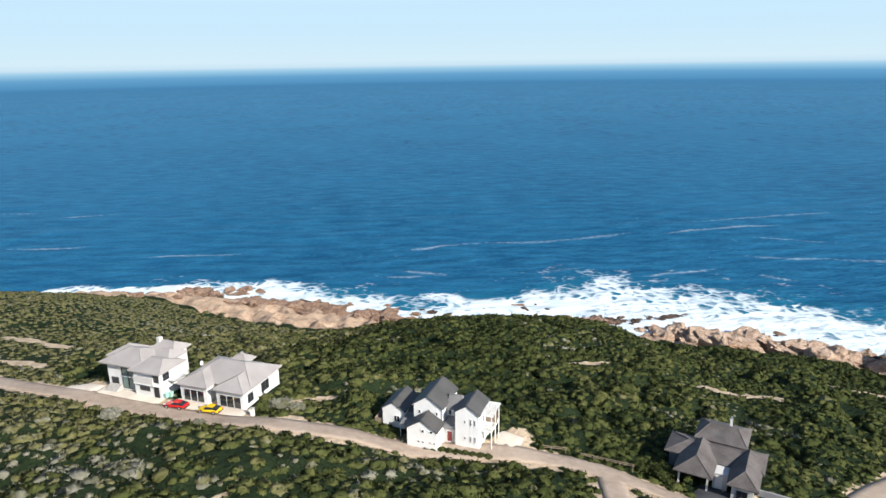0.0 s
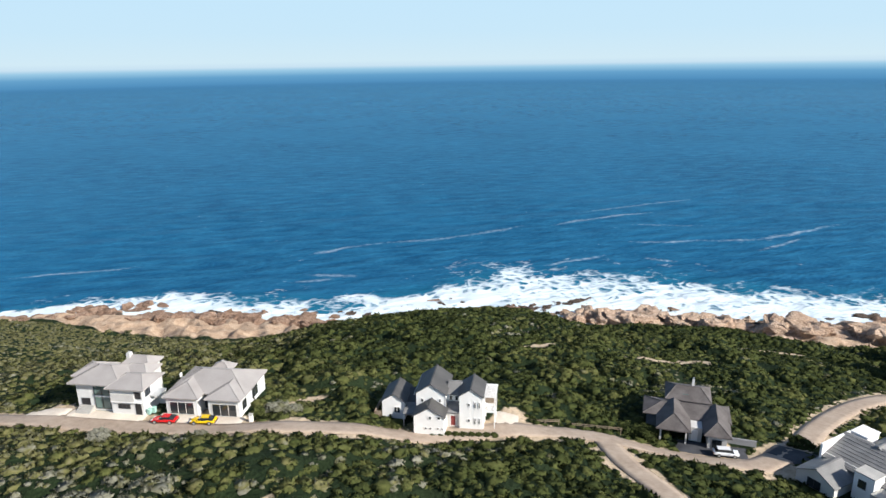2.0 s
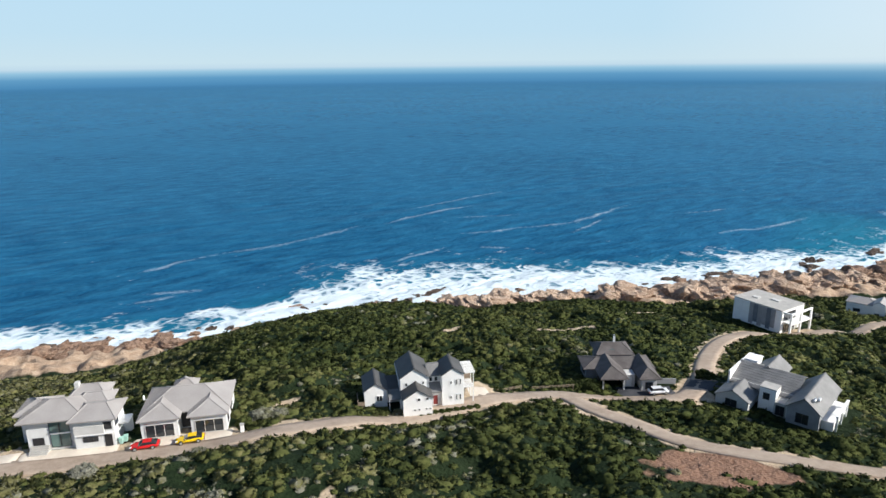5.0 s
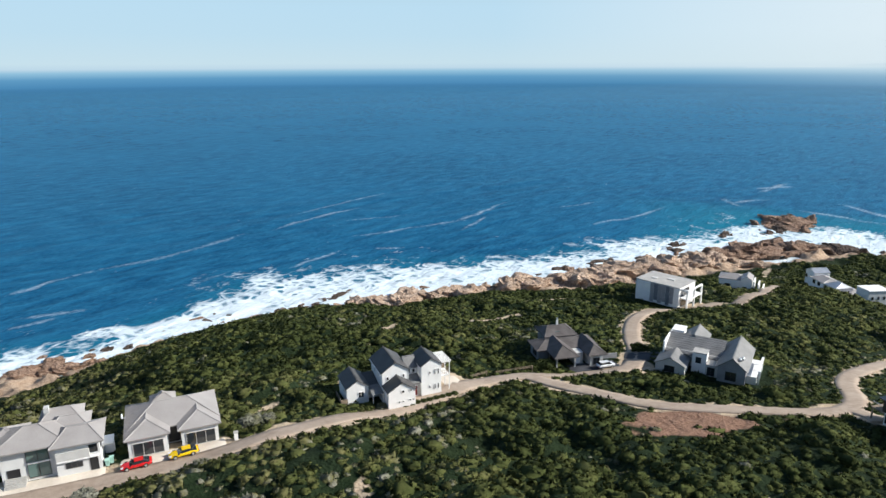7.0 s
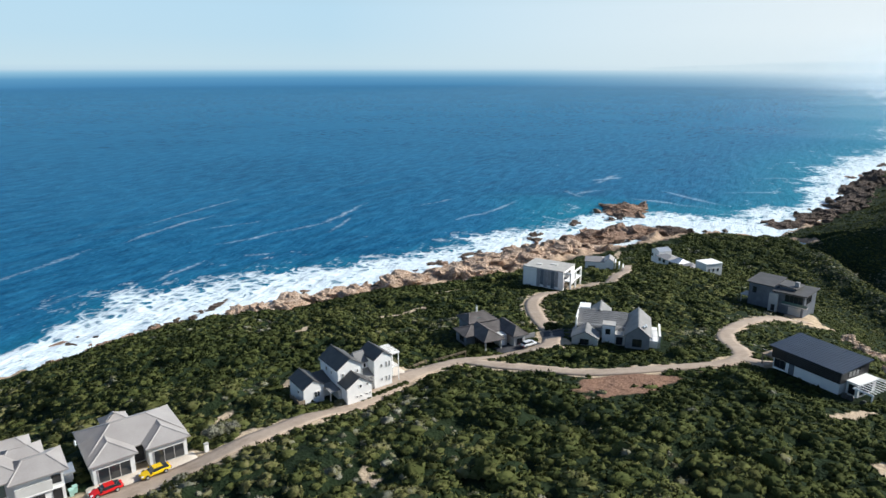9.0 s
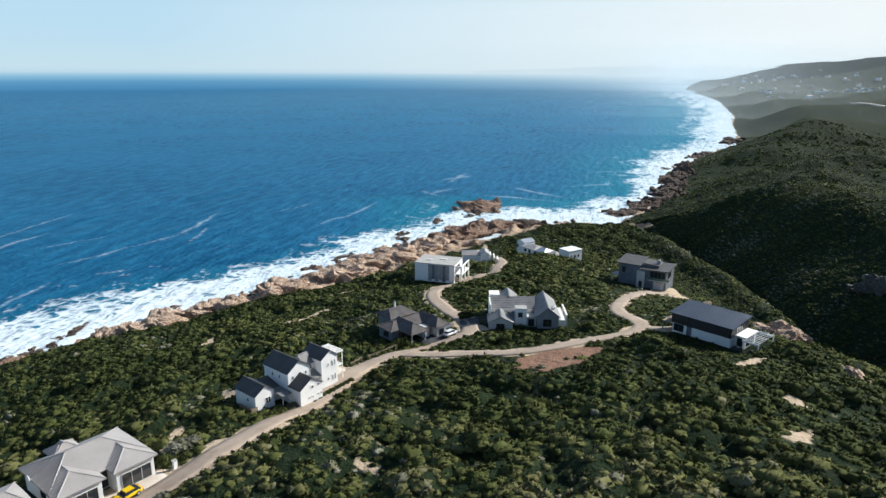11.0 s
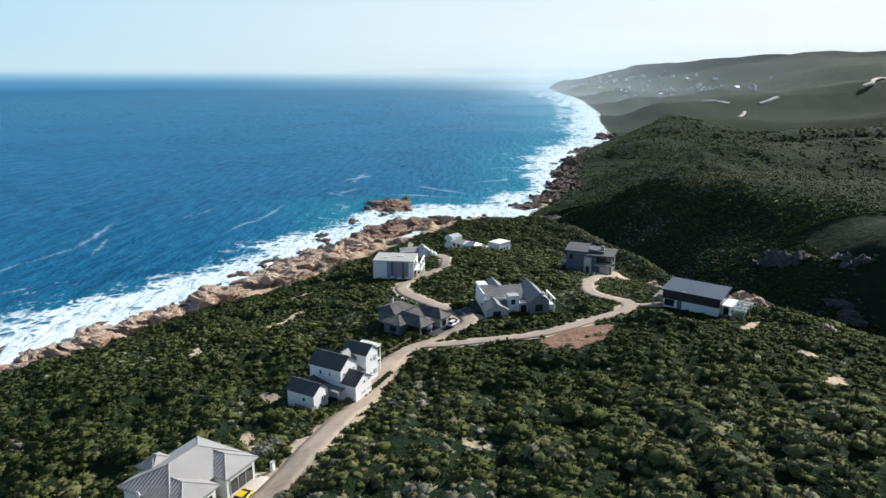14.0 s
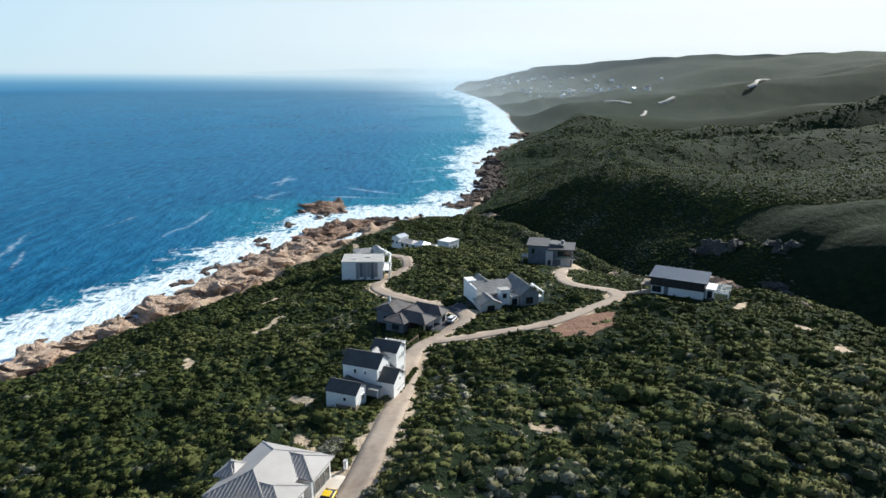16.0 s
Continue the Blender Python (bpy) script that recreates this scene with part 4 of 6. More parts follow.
def grey_double_garage_house():
    h = house_at("house", "pale single-storey house with grey sheet roof and two wide garage doors", -41.2, 90.9, 43.9, -18.9)
    e = 3.3
    walls(h, *m(0.5, 11.6, 2.6, 9.9), 0, e, LIGHTWALL)
    walls(h, *m(0.4, 5.2, 0.4, 2.58), 0, e, LIGHTWALL)
    walls(h, *m(6.9, 11.6, 0.4, 2.58), 0, e, LIGHTWALL)
    hip_roof(h, *m(0.4, 11.7, 2.2, 9.9), e, 2.3, GREYROOF, 0.45, 0.2, 0.55, inset=4.6)
    hip_roof(h, *m(0.4, 5.2, 0.4, 6.0), e + 0.03, 1.45, GREYROOF, 0.5, 0.2, 0.55, axis="y", open_side="back")
    hip_roof(h, *m(6.9, 11.6, 0.4, 6.0), e + 0.03, 1.45, GREYROOF, 0.5, 0.2, 0.55, axis="y", open_side="back")
    hip_roof(h, *m(3.4, 6.6, 8.4, 11.0), e + 0.5, 1.3, GREYROOF, 0.2, 0.2, 0.55, axis="y")
    for x in (0.95, 7.45):
        opening(h, "s", 0.4 * U, x * U, 0.02, 3.75 * U, 2.35, "garage_door", PALE, GLASS, 3, 0.1)
    # depth of the entrance gap drawn as a flat near-black panel
    part("entrance_dark_panel", boxed(5.3 * U, 6.8 * U, 2.5 * U, 2.57 * U, 0, 2.7), BLACK, h)
    opening(h, "e", 11.6 * U, 1.8, 0.6, 1.6, 1.7, bars=2)
    opening(h, "e", 11.6 * U, 6.0, 0.6, 2.4, 1.9, bars=2)
    opening(h, "w", 0.5 * U, 5.0, 0.8, 1.6, 1.2, bars=2)
    bm = bmesh.new()
    bmesh.ops.create_uvsphere(bm, u_segments=14, v_segments=8, radius=0.45, matrix=Matrix.Translation((-0.35, 6.4 * U, e + 0.5)) @ Matrix.Diagonal((0.35, 1, 1, 1)))
    part("satellite_dish", bm, WHITE, h, "", True)
    part("dish_bracket", boxed(-0.4, 0.55, 6.4 * U - 0.05, 6.4 * U + 0.05, e + 0.1, e + 0.2), STEEL, h)
    return h


def grey_two_storey_house():
    h = house_at("house", "white and grey two-storey house with layered grey sheet roofs", -54.6, 94.6, 43.9, -19.5)
    e = 5.2
    walls(h, *m(0.2, 6.2, 1.4, 7.0), 0, e, LIGHTWALL)
    walls(h, *m(6.2, 11.2, 0.6, 5.4), 0, e, LIGHTWALL)
    walls(h, *m(-1.4, 2.0, 4.0, 8.0), 0, e - 0.3, LIGHTWALL)
    walls(h, *m(4.0, 9.0, 5.42, 9.4), 0, e, PALE)
    hip_roof(h, *m(-0.2, 7.4, 1.2, 7.2), e, 1.9, GREYROOF, 0.6, 0.22, 0.55)
    hip_roof(h, *m(6.2, 11.3, 0.5, 5.5), e - 0.15, 1.3, GREYROOF, 0.6, 0.22, 0.55, inset=2.2)
    hip_roof(h, *m(-1.6, 2.4, 3.8, 8.2), e - 0.25, 1.5, GREYROOF, 0.5, 0.22, 0.55)
    hip_roof(h, *m(5.4, 9.6, 4.4, 8.0), e + 0.1, 1.2, GREYROOF, 0.5, 0.22, 0.55, inset=1.8)
    hip_roof(h, *m(4.2, 8.6, 6.6, 10.2), e + 0.25, 1.4, GREYROOF, 0.5, 0.22, 0.55, inset=1.8)
    part("chimney", boxed(4.5 * U, 5.1 * U, 7.8 * U, 8.6 * U, e, e + 2.2), PALE, h)
    # glazed stair hall and its concrete frame
    opening(h, "s", 1.4 * U, 3.0 * U, 0.2, 2.5 * U, 4.6, "window", FRAME, TEALGLASS, 2, 0.12)
    part("lintel", boxed(2.9 * U, 5.7 * U, 1.3 * U, 1.4 * U - 0.01, 2.5, 2.75), WHITE, h)
    part("balcony_front", boxed(6.3 * U, 10.0 * U, 0.32 * U, 0.598 * U, 2.5, 3.9), PALE, h)
    part("band", boxed(6.3 * U, 11.0 * U, 0.3 * U, 0.6 * U - 0.005, 2.28, 2.496), WHITE, h)
    opening(h, "s", 0.6 * U, 7.2 * U, 1.0, 1.9 * U, 0.9, "window", FRAME, GLASS, 3)
    opening(h, "s", 0.6 * U, 9.9 * U, 0.0, 0.95 * U, 2.2, "door", FRAME, BLACK, 1)
    opening(h, "s", 0.6 * U, 9.95 * U, 3.0, 1.0 * U, 1.3, "window", FRAME, GLASS, 1)
    opening(h, "s", 1.4 * U, 0.8 * U, 0.0, 1.4 * U, 2.1, "door", FRAME, BLACK, 1)
    for i in range(5):
        part("step", boxed(0.5 * U, 2.8 * U, 1.4 * U - 0.35 * (i + 1), 1.4 * U - 0.35 * i - 0.004, -0.6, 0.75 - 0.17 * i), CONCRETE, h)
    opening(h, "e", 11.2 * U, 1.5, 3.0, 1.6, 1.4, bars=2)
    opening(h, "w", 0.2 * U, 2.4, 3.0, 1.0, 1.4)
    part("link_roof", boxed(11.22 * U, 12.6 * U, 2.2 * U, 4.6 * U, 2.6, 2.8), STEEL, h)
    part("link_wall", boxed(11.3 * U, 12.5 * U, 4.4 * U, 4.58 * U, -0.6, 2.59), WHITE, h)
    return h


def dark_hipped_house():
    h = house_at("house", "dark grey house under many brown-grey tiled hipped roofs", 31.0, 77.5, 38.1, -30)
    e = 2.7
    walls(h, *m(-2.0, 9.6, 3.6, 8.0), -0.4, e, BLUEGREY)
    walls(h, *m(1.2, 7.0, 7.4, 12.6), -0.8, e + 0.9, BLUEGREY)
    walls(h, *m(6.7, 9.3, -0.8, 3.58), -0.4, e, PALE)
    walls(h, *m(4.2, 6.0, 0.9, 3.58), -0.4, e - 0.2, PALE)
    for x in (0.0, 3.6):
        for y in (-0.6, 3.3):
            part("carport_post", boxed(x * U, x * U + 0.3, y * U, y * U + 0.3, -1.0, e), PALE, h)
    part("carport_back", boxed(0.0, 3.9 * U, 3.3 * U, 3.55 * U, -0.8, e), BLACK, h)
    hip_roof(h, *m(-2.2, 9.8, 3.4, 8.2), e, 1.15, DARKROOF, 0.5)
    hip_roof(h, *m(-0.2, 4.0, -0.8, 6.0), e + 0.03, 1.75, DARKROOF, 0.45, axis="y", open_side="back")
    hip_roof(h, *m(6.4, 9.6, -1.0, 6.0), e + 0.03, 1.65, DARKROOF, 0.4, axis="y", open_side="back")
    hip_roof(h, *m(1.0, 7.2, 7.6, 12.8), e + 0.9, 1.35, DARKROOF, 0.5, inset=2.0)
    part("chimney", boxed(4.7 * U, 5.05 * U, 11.4 * U, 11.75 * U, e, e + 3.0), WHITE, h)
    part("chimney_cowl", boxed(4.75 * U, 5.0 * U, 11.45 * U, 11.7 * U, e + 3.0, e + 3.4), STEEL, h)
    part("skylight", boxed(3.2 * U, 4.2 * U, 8.4 * U, 9.0 * U, e + 1.25, e + 1.5), TEALGLASS, h)
    opening(h, "s", 0.9 * U, 4.5 * U, -0.1, 1.1, 2.1, "door", WHITE, WHITE)
    opening(h, "s", -0.8 * U, 7.3 * U, 0.2, 1.6, 1.6, bars=2)
    opening(h, "w", 1.2 * U, 9.4 * U, 0.4, 1.6, 1.5, bars=2)
    opening(h, "w", -2.0 * U, 4.6 * U, 0.4, 2.2, 1.5, bars=2)
    opening(h, "e", 9.3 * U, 0.5, 0.4, 1.6, 1.4, bars=2)
    part("yard_wall", boxed(9.7 * U, 13.6 * U, 1.8 * U, 1.8 * U + 0.25, -1.6, 0.9), GREYWALL, h)
    return h


def grey_roofed_villa():
    h = house_at("house", "white villa with mid-grey tiled gables and a flat white stair cube", 43.0, 63.5, 38.6, -73)
    walls(h, *m(0.3, 10.2, 5.6, 11.4), -0.5, 3.0, PALE)
    bm = bmesh.new()
    slab(bm, [(0.0, 4.9 * U, 2.6), (10.4 * U, 4.9 * U, 2.6), (10.4 * U, 10.4 * U, 4.9), (0.0, 10.4 * U, 4.9)], 0.16)
    roof = part("roof", bm, MIDROOF, h)
    for k in range(9):
        y, z = (5.2 + 0.6 * k) * U, 2.6 + 2.3 * (0.3 + 0.6 * k) / 5.5
        bm = bmesh.new()
        beam(bm, (0.05, y, z + 0.02), (10.35 * U, y, z + 0.02), 0.1, 0.06)
        part("tile_course", bm, MIDROOF, roof)
    bm = bmesh.new()
    slab(bm, [(10.4 * U, 12.0 * U, 4.1), (0.0, 12.0 * U, 4.1), (0.0, 10.4 * U, 4.896), (10.4 * U, 10.4 * U, 4.896)], 0.16)
    part("roof", bm, MIDROOF, h)
    walls(h, *m(-0.05, 0.25, 4.9, 11.4), -0.5, 4.7, WHITE)
    # low gable at the entrance
    walls(h, *m(-0.3, 4.9, 0.6, 5.5), -0.5, 1.6, PALE, "y", 1.6)
    gable_roof(h, *m(-0.3, 4.9, 0.6, 5.6), 1.6, 1.6, "y", MIDROOF, 0.3, 0.3)
    # flat cube
    walls(h, *m(5.6, 8.1, 3.2, 5.5), -0.5, 4.2, WHITE)
    part("cube_roof", boxed(5.55 * U, 8.15 * U, 3.15 * U, 5.55 * U, 4.2, 4.38), CONCRETE, h)
    walls(h, *m(8.12, 10.2, 2.6, 5.5), -0.5, 2.2, PALE)
    part("flat_roof", boxed(8.16 * U, 10.28 * U, 2.5 * U, 5.55 * U, 2.2, 2.35), CONCRETE, h)
    # long gable wing running front to back
    walls(h, *m(10.3, 14.9, 1.6, 12.6), -0.9, 3.2, GREYWALL, "y", 2.2)
    gable_roof(h, *m(10.3, 14.9, 1.6, 12.6), 3.2, 2.2, "y", MIDROOF, 0.5, 0.5)
    walls(h, *m(14.92, 16.6, 3.0, 11.0), -1.2, 1.4, WHITE)
    part("terrace", boxed(14.92 * U, 17.6 * U, 2.6 * U, 11.4 * U, -2.6, -1.2), CONCRETE, h)
    for y in (3.2, 6.2, 9.4):
        part("column", boxed(16.8 * U, 16.8 * U + 0.3, y * U, y * U + 0.3, -1.2, 2.6), WHITE, h)
    part("veranda_beam", boxed(16.7 * U, 16.75 * U + 0.4, 3.0 * U, 10.0 * U, 2.6, 2.9), WHITE, h)
    # back gable
    walls(h, *m(2.6, 6.6, 11.42, 16.0), -0.8, 3.2, WHITE, "y", 1.8)
    gable_roof(h, *m(2.6, 6.6, 10.2, 16.0), 3.2, 1.8, "y", MIDROOF, 0.4, 0.3)
    walls(h, *m(0.2, 2.4, 11.42, 14.4), -0.8, 4.6, WHITE)
    part("parapet", boxed(0.1 * U, 2.5 * U, 11.44 * U, 14.5 * U, 4.6, 4.8), WHITE, h)
    for x, z in ((12.9, 4.9), (13.3, 4.75)):
        bm = bmesh.new()
        bmesh.ops.create_cone(bm, segments=12, cap_ends=True, radius1=0.3, radius2=0.3, depth=1.2, matrix=Matrix.Translation((x * U + 0.9, 2.7 * U + (x - 12.9) * 3, z)) @ Matrix.Rotation(radians(90), 4, "X"))
        part("geyser", bm, STEEL, h, "", True)
    opening(h, "s", 2.6 * U, 8.4 * U, -0.2, 1.6, 2.0, bars=2)
    opening(h, "s", 0.6 * U, 1.3 * U, -0.2, 2.2, 1.5, bars=2)
    opening(h, "s", 1.6 * U, 11.6 * U, 0.2, 2.2, 2.0, bars=2)
    opening(h, "s", 3.2 * U, 6.2 * U, 1.9, 1.2, 1.4, bars=1)
    opening(h, "e", 16.6 * U, 4.0 * U, -1.0, 2.6, 2.0, bars=3)
    opening(h, "e", 14.9 * U, 4.0 * U, 1.6, 2.6, 1.4, bars=3)
    return h


def box_house_by_the_rocks():
    h = house_at("house", "flat-roofed white box house with grey panels and open white frame", 105.3, 105.4, 27.2, -88.5)
    walls(h, *m(0, 13.4, 0, 9.6), -1.0, 6.3, WHITE, drop=4)
    for i in range(6):
        a = 4.6 + i * 1.2
        part("panel", boxed(a * U, a * U + 1.36, -0.12, -0.004, 0.2 if i % 2 else -0.6, 6.1), (GREYWALL, BLUEGREY, GREYWALL)[i % 3], h)
    part("flat_roof", boxed(-0.15, 13.5 * U, -0.2, 9.8 * U, 6.304, 6.5), CONCRETE, h)
    for x, y, w in ((3.0, 3.0, 2.0), (7.0, 5.0, 2.6)):
        part("roof_kerb", boxed(x * U, x * U + w, y * U, y * U + 1.6, 6.504, 6.75), PALE, h)
    for y in (0.3, 4.5, 9.0):
        part("column", boxed(15.4 * U, 15.4 * U + 0.5, y * U, y * U + 0.5, -5.0, 5.6), WHITE, h)
    part("frame_beam", boxed(13.42 * U, 15.4 * U + 0.5, 0.3 * U, 0.3 * U + 0.5, 5.604, 6.1), WHITE, h)
    part("frame_beam", boxed(15.4 * U, 15.4 * U + 0.5, 0.3 * U + 0.504, 9.0 * U + 0.5, 5.604, 6.1), WHITE, h)
    part("balcony_floor", boxed(13.42 * U, 15.9 * U, 1.0, 9.4 * U, 2.5, 2.8), WHITE, h)
    opening(h, "e", 13.4 * U, 1.0 * U, 2.9, 6.0, 2.6, "window", FRAME, GLASS, 4)
    opening(h, "e", 13.4 * U, 1.0 * U, -0.8, 6.0, 2.6, "window", FRAME, GLASS, 4)
    return h


def small_white_house():
    z = gz(176 * U, 98 * U) / U
    h = house_at("house", "small white house with grey pitched roof behind the rocks", 166.5, 108, z + 0.3, -72)
    walls(h, *m(0, 9, 0, 7), 0, 4.2, WHITE, drop=3)
    hip_roof(h, *m(0, 9, 0, 7), 4.2, 1.5, GREYROOF, 0.4)
    walls(h, *m(7.5, 11.0, -2.6, 4.0), -0.4, 5.6, WHITE, "y", 1.2, drop=3)
    gable_roof(h, *m(7.5, 11.0, -2.6, 4.0), 5.6, 1.2, "y", GREYROOF, 0.2, 0.1)
    for i in range(3):
        part("buttress", boxed((11.4 + i * 1.5) * U, (11.9 + i * 1.5) * U, -2.4 * U, 3.0 * U, -3, 5.2 - 1.1 * i), WHITE, h)
    opening(h, "s", -2.6 * U, 8.2 * U, 0.4, 1.6, 2.0, bars=2)
    opening(h, "s", 0, 2.0 * U, 0.6, 2.4, 1.4, bars=3)
    opening(h, "e", 11.0 * U, -1.0 * U, 0.4, 2.0, 2.0, bars=2)
    return h


def white_terrace_house():
    z = gz(212 * U, 80 * U) / U
    h = house_at("house", "long low white house with flat roofs and a two-storey end cube", 204.5, 64.5, z + 0.6, 52)
    walls(h, *m(0, 6.5, -1.5, 6.5), -0.5, 7.0, WHITE, drop=4)
    part("flat_roof", boxed(-0.2, 6.6 * U, -1.65 * U, 6.6 * U, 7.0, 7.25), WHITE, h)
    walls(h, *m(6.52, 30, 2.0, 9.0), -0.8, 2.6, WHITE, drop=5)
    for i, (a, b, rise) in enumerate(((7, 13, 1.5), (14, 20, 1.9), (21, 29, 1.3))):
        hip_roof(h, *m(a, b, 2.0, 9.0), 2.62, rise, (GREYROOF, STEEL, GREYROOF)[i], 0.3, inset=2.4)
    walls(h, *m(30.02, 35.5, 0.5, 7.0), -1.0, 4.0, WHITE, "y", 1.4, drop=5)
    gable_roof(h, *m(30.02, 35.5, 0.5, 7.0), 4.0, 1.4, "y", STEEL, 0.2, 0.2)
    for a, z0 in ((0.8, 3.2), (2.8, 3.2), (4.8, 3.2), (1.4, 0.4), (4.0, 0.4)):
        opening(h, "s", -1.5 * U, a * U, z0, 1.0, 1.4)
    for b, z0 in ((0.2, 3.2), (2.4, 3.2), (4.6, 3.2), (1.2, 0.4), (4.0, 0.4)):
        opening(h, "w", 0, b * U, z0, 1.0, 1.4)
    for a in (8, 11, 15, 19, 23, 26):
        opening(h, "n", 9.0 * U, a * U, 0.3, 2.0, 1.8, bars=2)
    for b in (1.2, 4.0):
        opening(h, "n", 7.0 * U, (30.2 + b) * U, 0.3, 1.4, 1.8, bars=2)
    return h


def blue_grey_modern_house():
    h = house_at("house", "blue-grey clad modern house with stepped flat dark roofs", 121.2, 42.2, 28.4, -104)
    walls(h, *m(0, 7.2, 0.6, 9.0), -1, 7.0, BLUEGREY, drop=4)
    walls(h, *m(7.22, 15.2, -0.4, 8.4), -1, 6.2, BLUEGREY, drop=4)
    walls(h, *m(6.2, 8.6, -0.9, 0.58), -1, 5.2, PALE, drop=4)
    bm = bmesh.new()
    slab(bm, [(-0.9, 0.1 * U, 7.1), (6.8 * U, 0.1 * U, 7.1), (6.8 * U, 9.4 * U, 7.9), (-0.9, 9.4 * U, 7.9)], 0.3)
    part("roof", bm, SLATE, h)
    bm = bmesh.new()
    slab(bm, [(6.9 * U, -1.2 * U, 6.3), (15.9 * U, -1.2 * U, 6.6), (15.9 * U, 8.8 * U, 6.9), (6.9 * U, 8.8 * U, 6.6)], 0.28)
    part("roof", bm, SLATE, h)
    bm = bmesh.new()
    slab(bm, [(7.4 * U, 1.4 * U, 7.9), (12.4 * U, 1.4 * U, 7.4), (12.4 * U, 7.4 * U, 7.4), (7.4 * U, 7.4 * U, 7.9)], 0.28)
    part("roof", bm, SLATE, h)
    walls(h, *m(7.8, 12.0, 1.8, 7.0), 6.3, 7.1, BLUEGREY, drop=0.1)
    part("chimney", boxed(11.0 * U, 12.0 * U, 3.4 * U, 4.4 * U, 7.0, 9.0), GREYWALL, h)
    opening(h, "s", -0.4 * U, 10.2 * U, 3.0, 4.6 * U, 2.7, "window", FRAME, GLASS, 4, 0.12)
    part("balcony_floor", boxed(9.8 * U, 16.3 * U, -1.4 * U, -0.42 * U, 2.4, 2.75), PALE, h)
    part("balustrade", boxed(9.8 * U, 16.3 * U, -1.4 * U, -1.36 * U, 2.754, 3.7), TEALGLASS, h)
    opening(h, "s", -0.4 * U, 11.4 * U, -0.8, 3.2 * U, 2.6, "garage_door", PALE, PALE, 2)
    opening(h, "s", 0.6 * U, 1.0 * U, 3.4, 1.4, 2.2)
    opening(h, "s", -0.9 * U, 7.0 * U, -0.8, 1.2, 2.3, "door", FRAME, BLACK)
    opening(h, "e", 15.2 * U, 1.0 * U, 3.0, 4.6, 2.6, bars=3)
    part("deck", boxed(-2.4 * U, -0.02, 1.0 * U, 5.0 * U, 1.4, 1.7), CONCRETE, h)
    part("deck_post", boxed(-2.3 * U, -2.3 * U + 0.3, 1.2 * U, 1.2 * U + 0.3, -5, 1.396), CONCRETE, h)
    return h


def black_and_white_modern_house():
    h = house_at("house", "long modern house with metal roof, black upper cladding, white lower walls", 37.4, 26.9, 45.6, -118.5)
    walls(h, *m(0.2, 11.2, 0.4, 7.0), 0.4, 1.9, WHITE, drop=4)
    walls(h, *m(0, 11.4, 0.1, 7.2), 2.0, 4.2, BLACK, drop=0.1)
    bm = bmesh.new()
    q = [(-0.5, -0.35 * U, 4.3), (11.8 * U, -0.35 * U, 4.3), (11.8 * U, 7.6 * U, 5.0), (-0.5, 7.6 * U, 5.0)]
    slab(bm, q, 0.22)
    ribs(part("roof", bm, BLUESHEET, h), q, BLUESHEET, 0.6)
    for i in range(5):
        part("louvre", boxed(2.6 * U, 11.0 * U, 0.05 * U - 0.06, 0.1 * U - 0.006, 2.2 + 0.36 * i, 2.32 + 0.36 * i), FRAME, h)
    opening(h, "s", 0.4 * U, 3.0 * U, -0.6, 0.9 * U, 2.4, "door", FRAME, BLUEGREY)
    opening(h, "s", 0.4 * U, 0.4 * U, 0.0, 2.0 * U, 1.7, "window", FRAME, GLASS, 2)
    walls(h, *m(11.42, 13.2, 1.8, 6.4), -0.2, 2.2, WHITE, drop=3)
    part("side_roof", boxed(11.44 * U, 13.5 * U, 1.6 * U, 6.7 * U, 2.204, 2.38), WHITE, h)
    part("terrace", boxed(11.44 * U, 16.2 * U, -0.6 * U, 6.8 * U, -3.0, -0.5), CONCRETE, h)
    opening(h, "e", 13.2 * U, 2.4 * U, 0.0, 3.6, 1.9, bars=3)
    for k in range(9):
        part("pergola_slat", boxed(13.3 * U, 16.2 * U, (0.2 + 0.8 * k) * U, (0.2 + 0.8 * k) * U + 0.14, 2.3, 2.42), WHITE, h)
    for y in (0.1, 6.5):
        part("pergola_beam", boxed(13.3 * U, 16.3 * U, y * U, y * U + 0.16, 2.12, 2.296), WHITE, h)
        part("pergola_post", boxed(16.05 * U, 16.05 * U + 0.2, y * U, y * U + 0.16, -0.5, 2.116), WHITE, h)
    opening(h, "e", 11.4 * U, 2.0 * U, 2.7, 3.4, 1.2, bars=3)
    opening(h, "s", 1.8 * U, 11.8 * U, 0.0, 1.2, 1.9)
    for x in (12.2, 13.2, 15.0):
        bm = bmesh.new()
        bmesh.ops.create_cone(bm, segments=16, cap_ends=True, radius1=0.55, radius2=0.55, depth=0.35, matrix=Matrix.Translation((x * U, 0.3 * U, 0.1)) @ Matrix.Rotation(radians(78), 4, "X"))
        part("water_drum", bm, FRAME, h)
    part("deck", boxed(-2.2 * U, 0.18 * U, 0.6 * U, 5.8 * U, 1.2, 1.45), TIMBER, h)
    for x, y in ((-2.1, 0.7), (-2.1, 5.4)):
        part("deck_post", boxed(x * U, x * U + 0.2, y * U, y * U + 0.2, -4, 1.196), TIMBER, h)
        part("rail", boxed(-2.15 * U, 0.1 * U, y * U + 0.05, y * U + 0.12, 2.3, 2.4), STEEL, h)
    return h


for build in (white_gabled_house, grey_double_garage_house, grey_two_storey_house, dark_hipped_house, grey_roofed_villa, box_house_by_the_rocks, small_white_house, white_terrace_house, blue_grey_modern_house, black_and_white_modern_house):
    build()


# ---------------------------------------------------------------- rocks


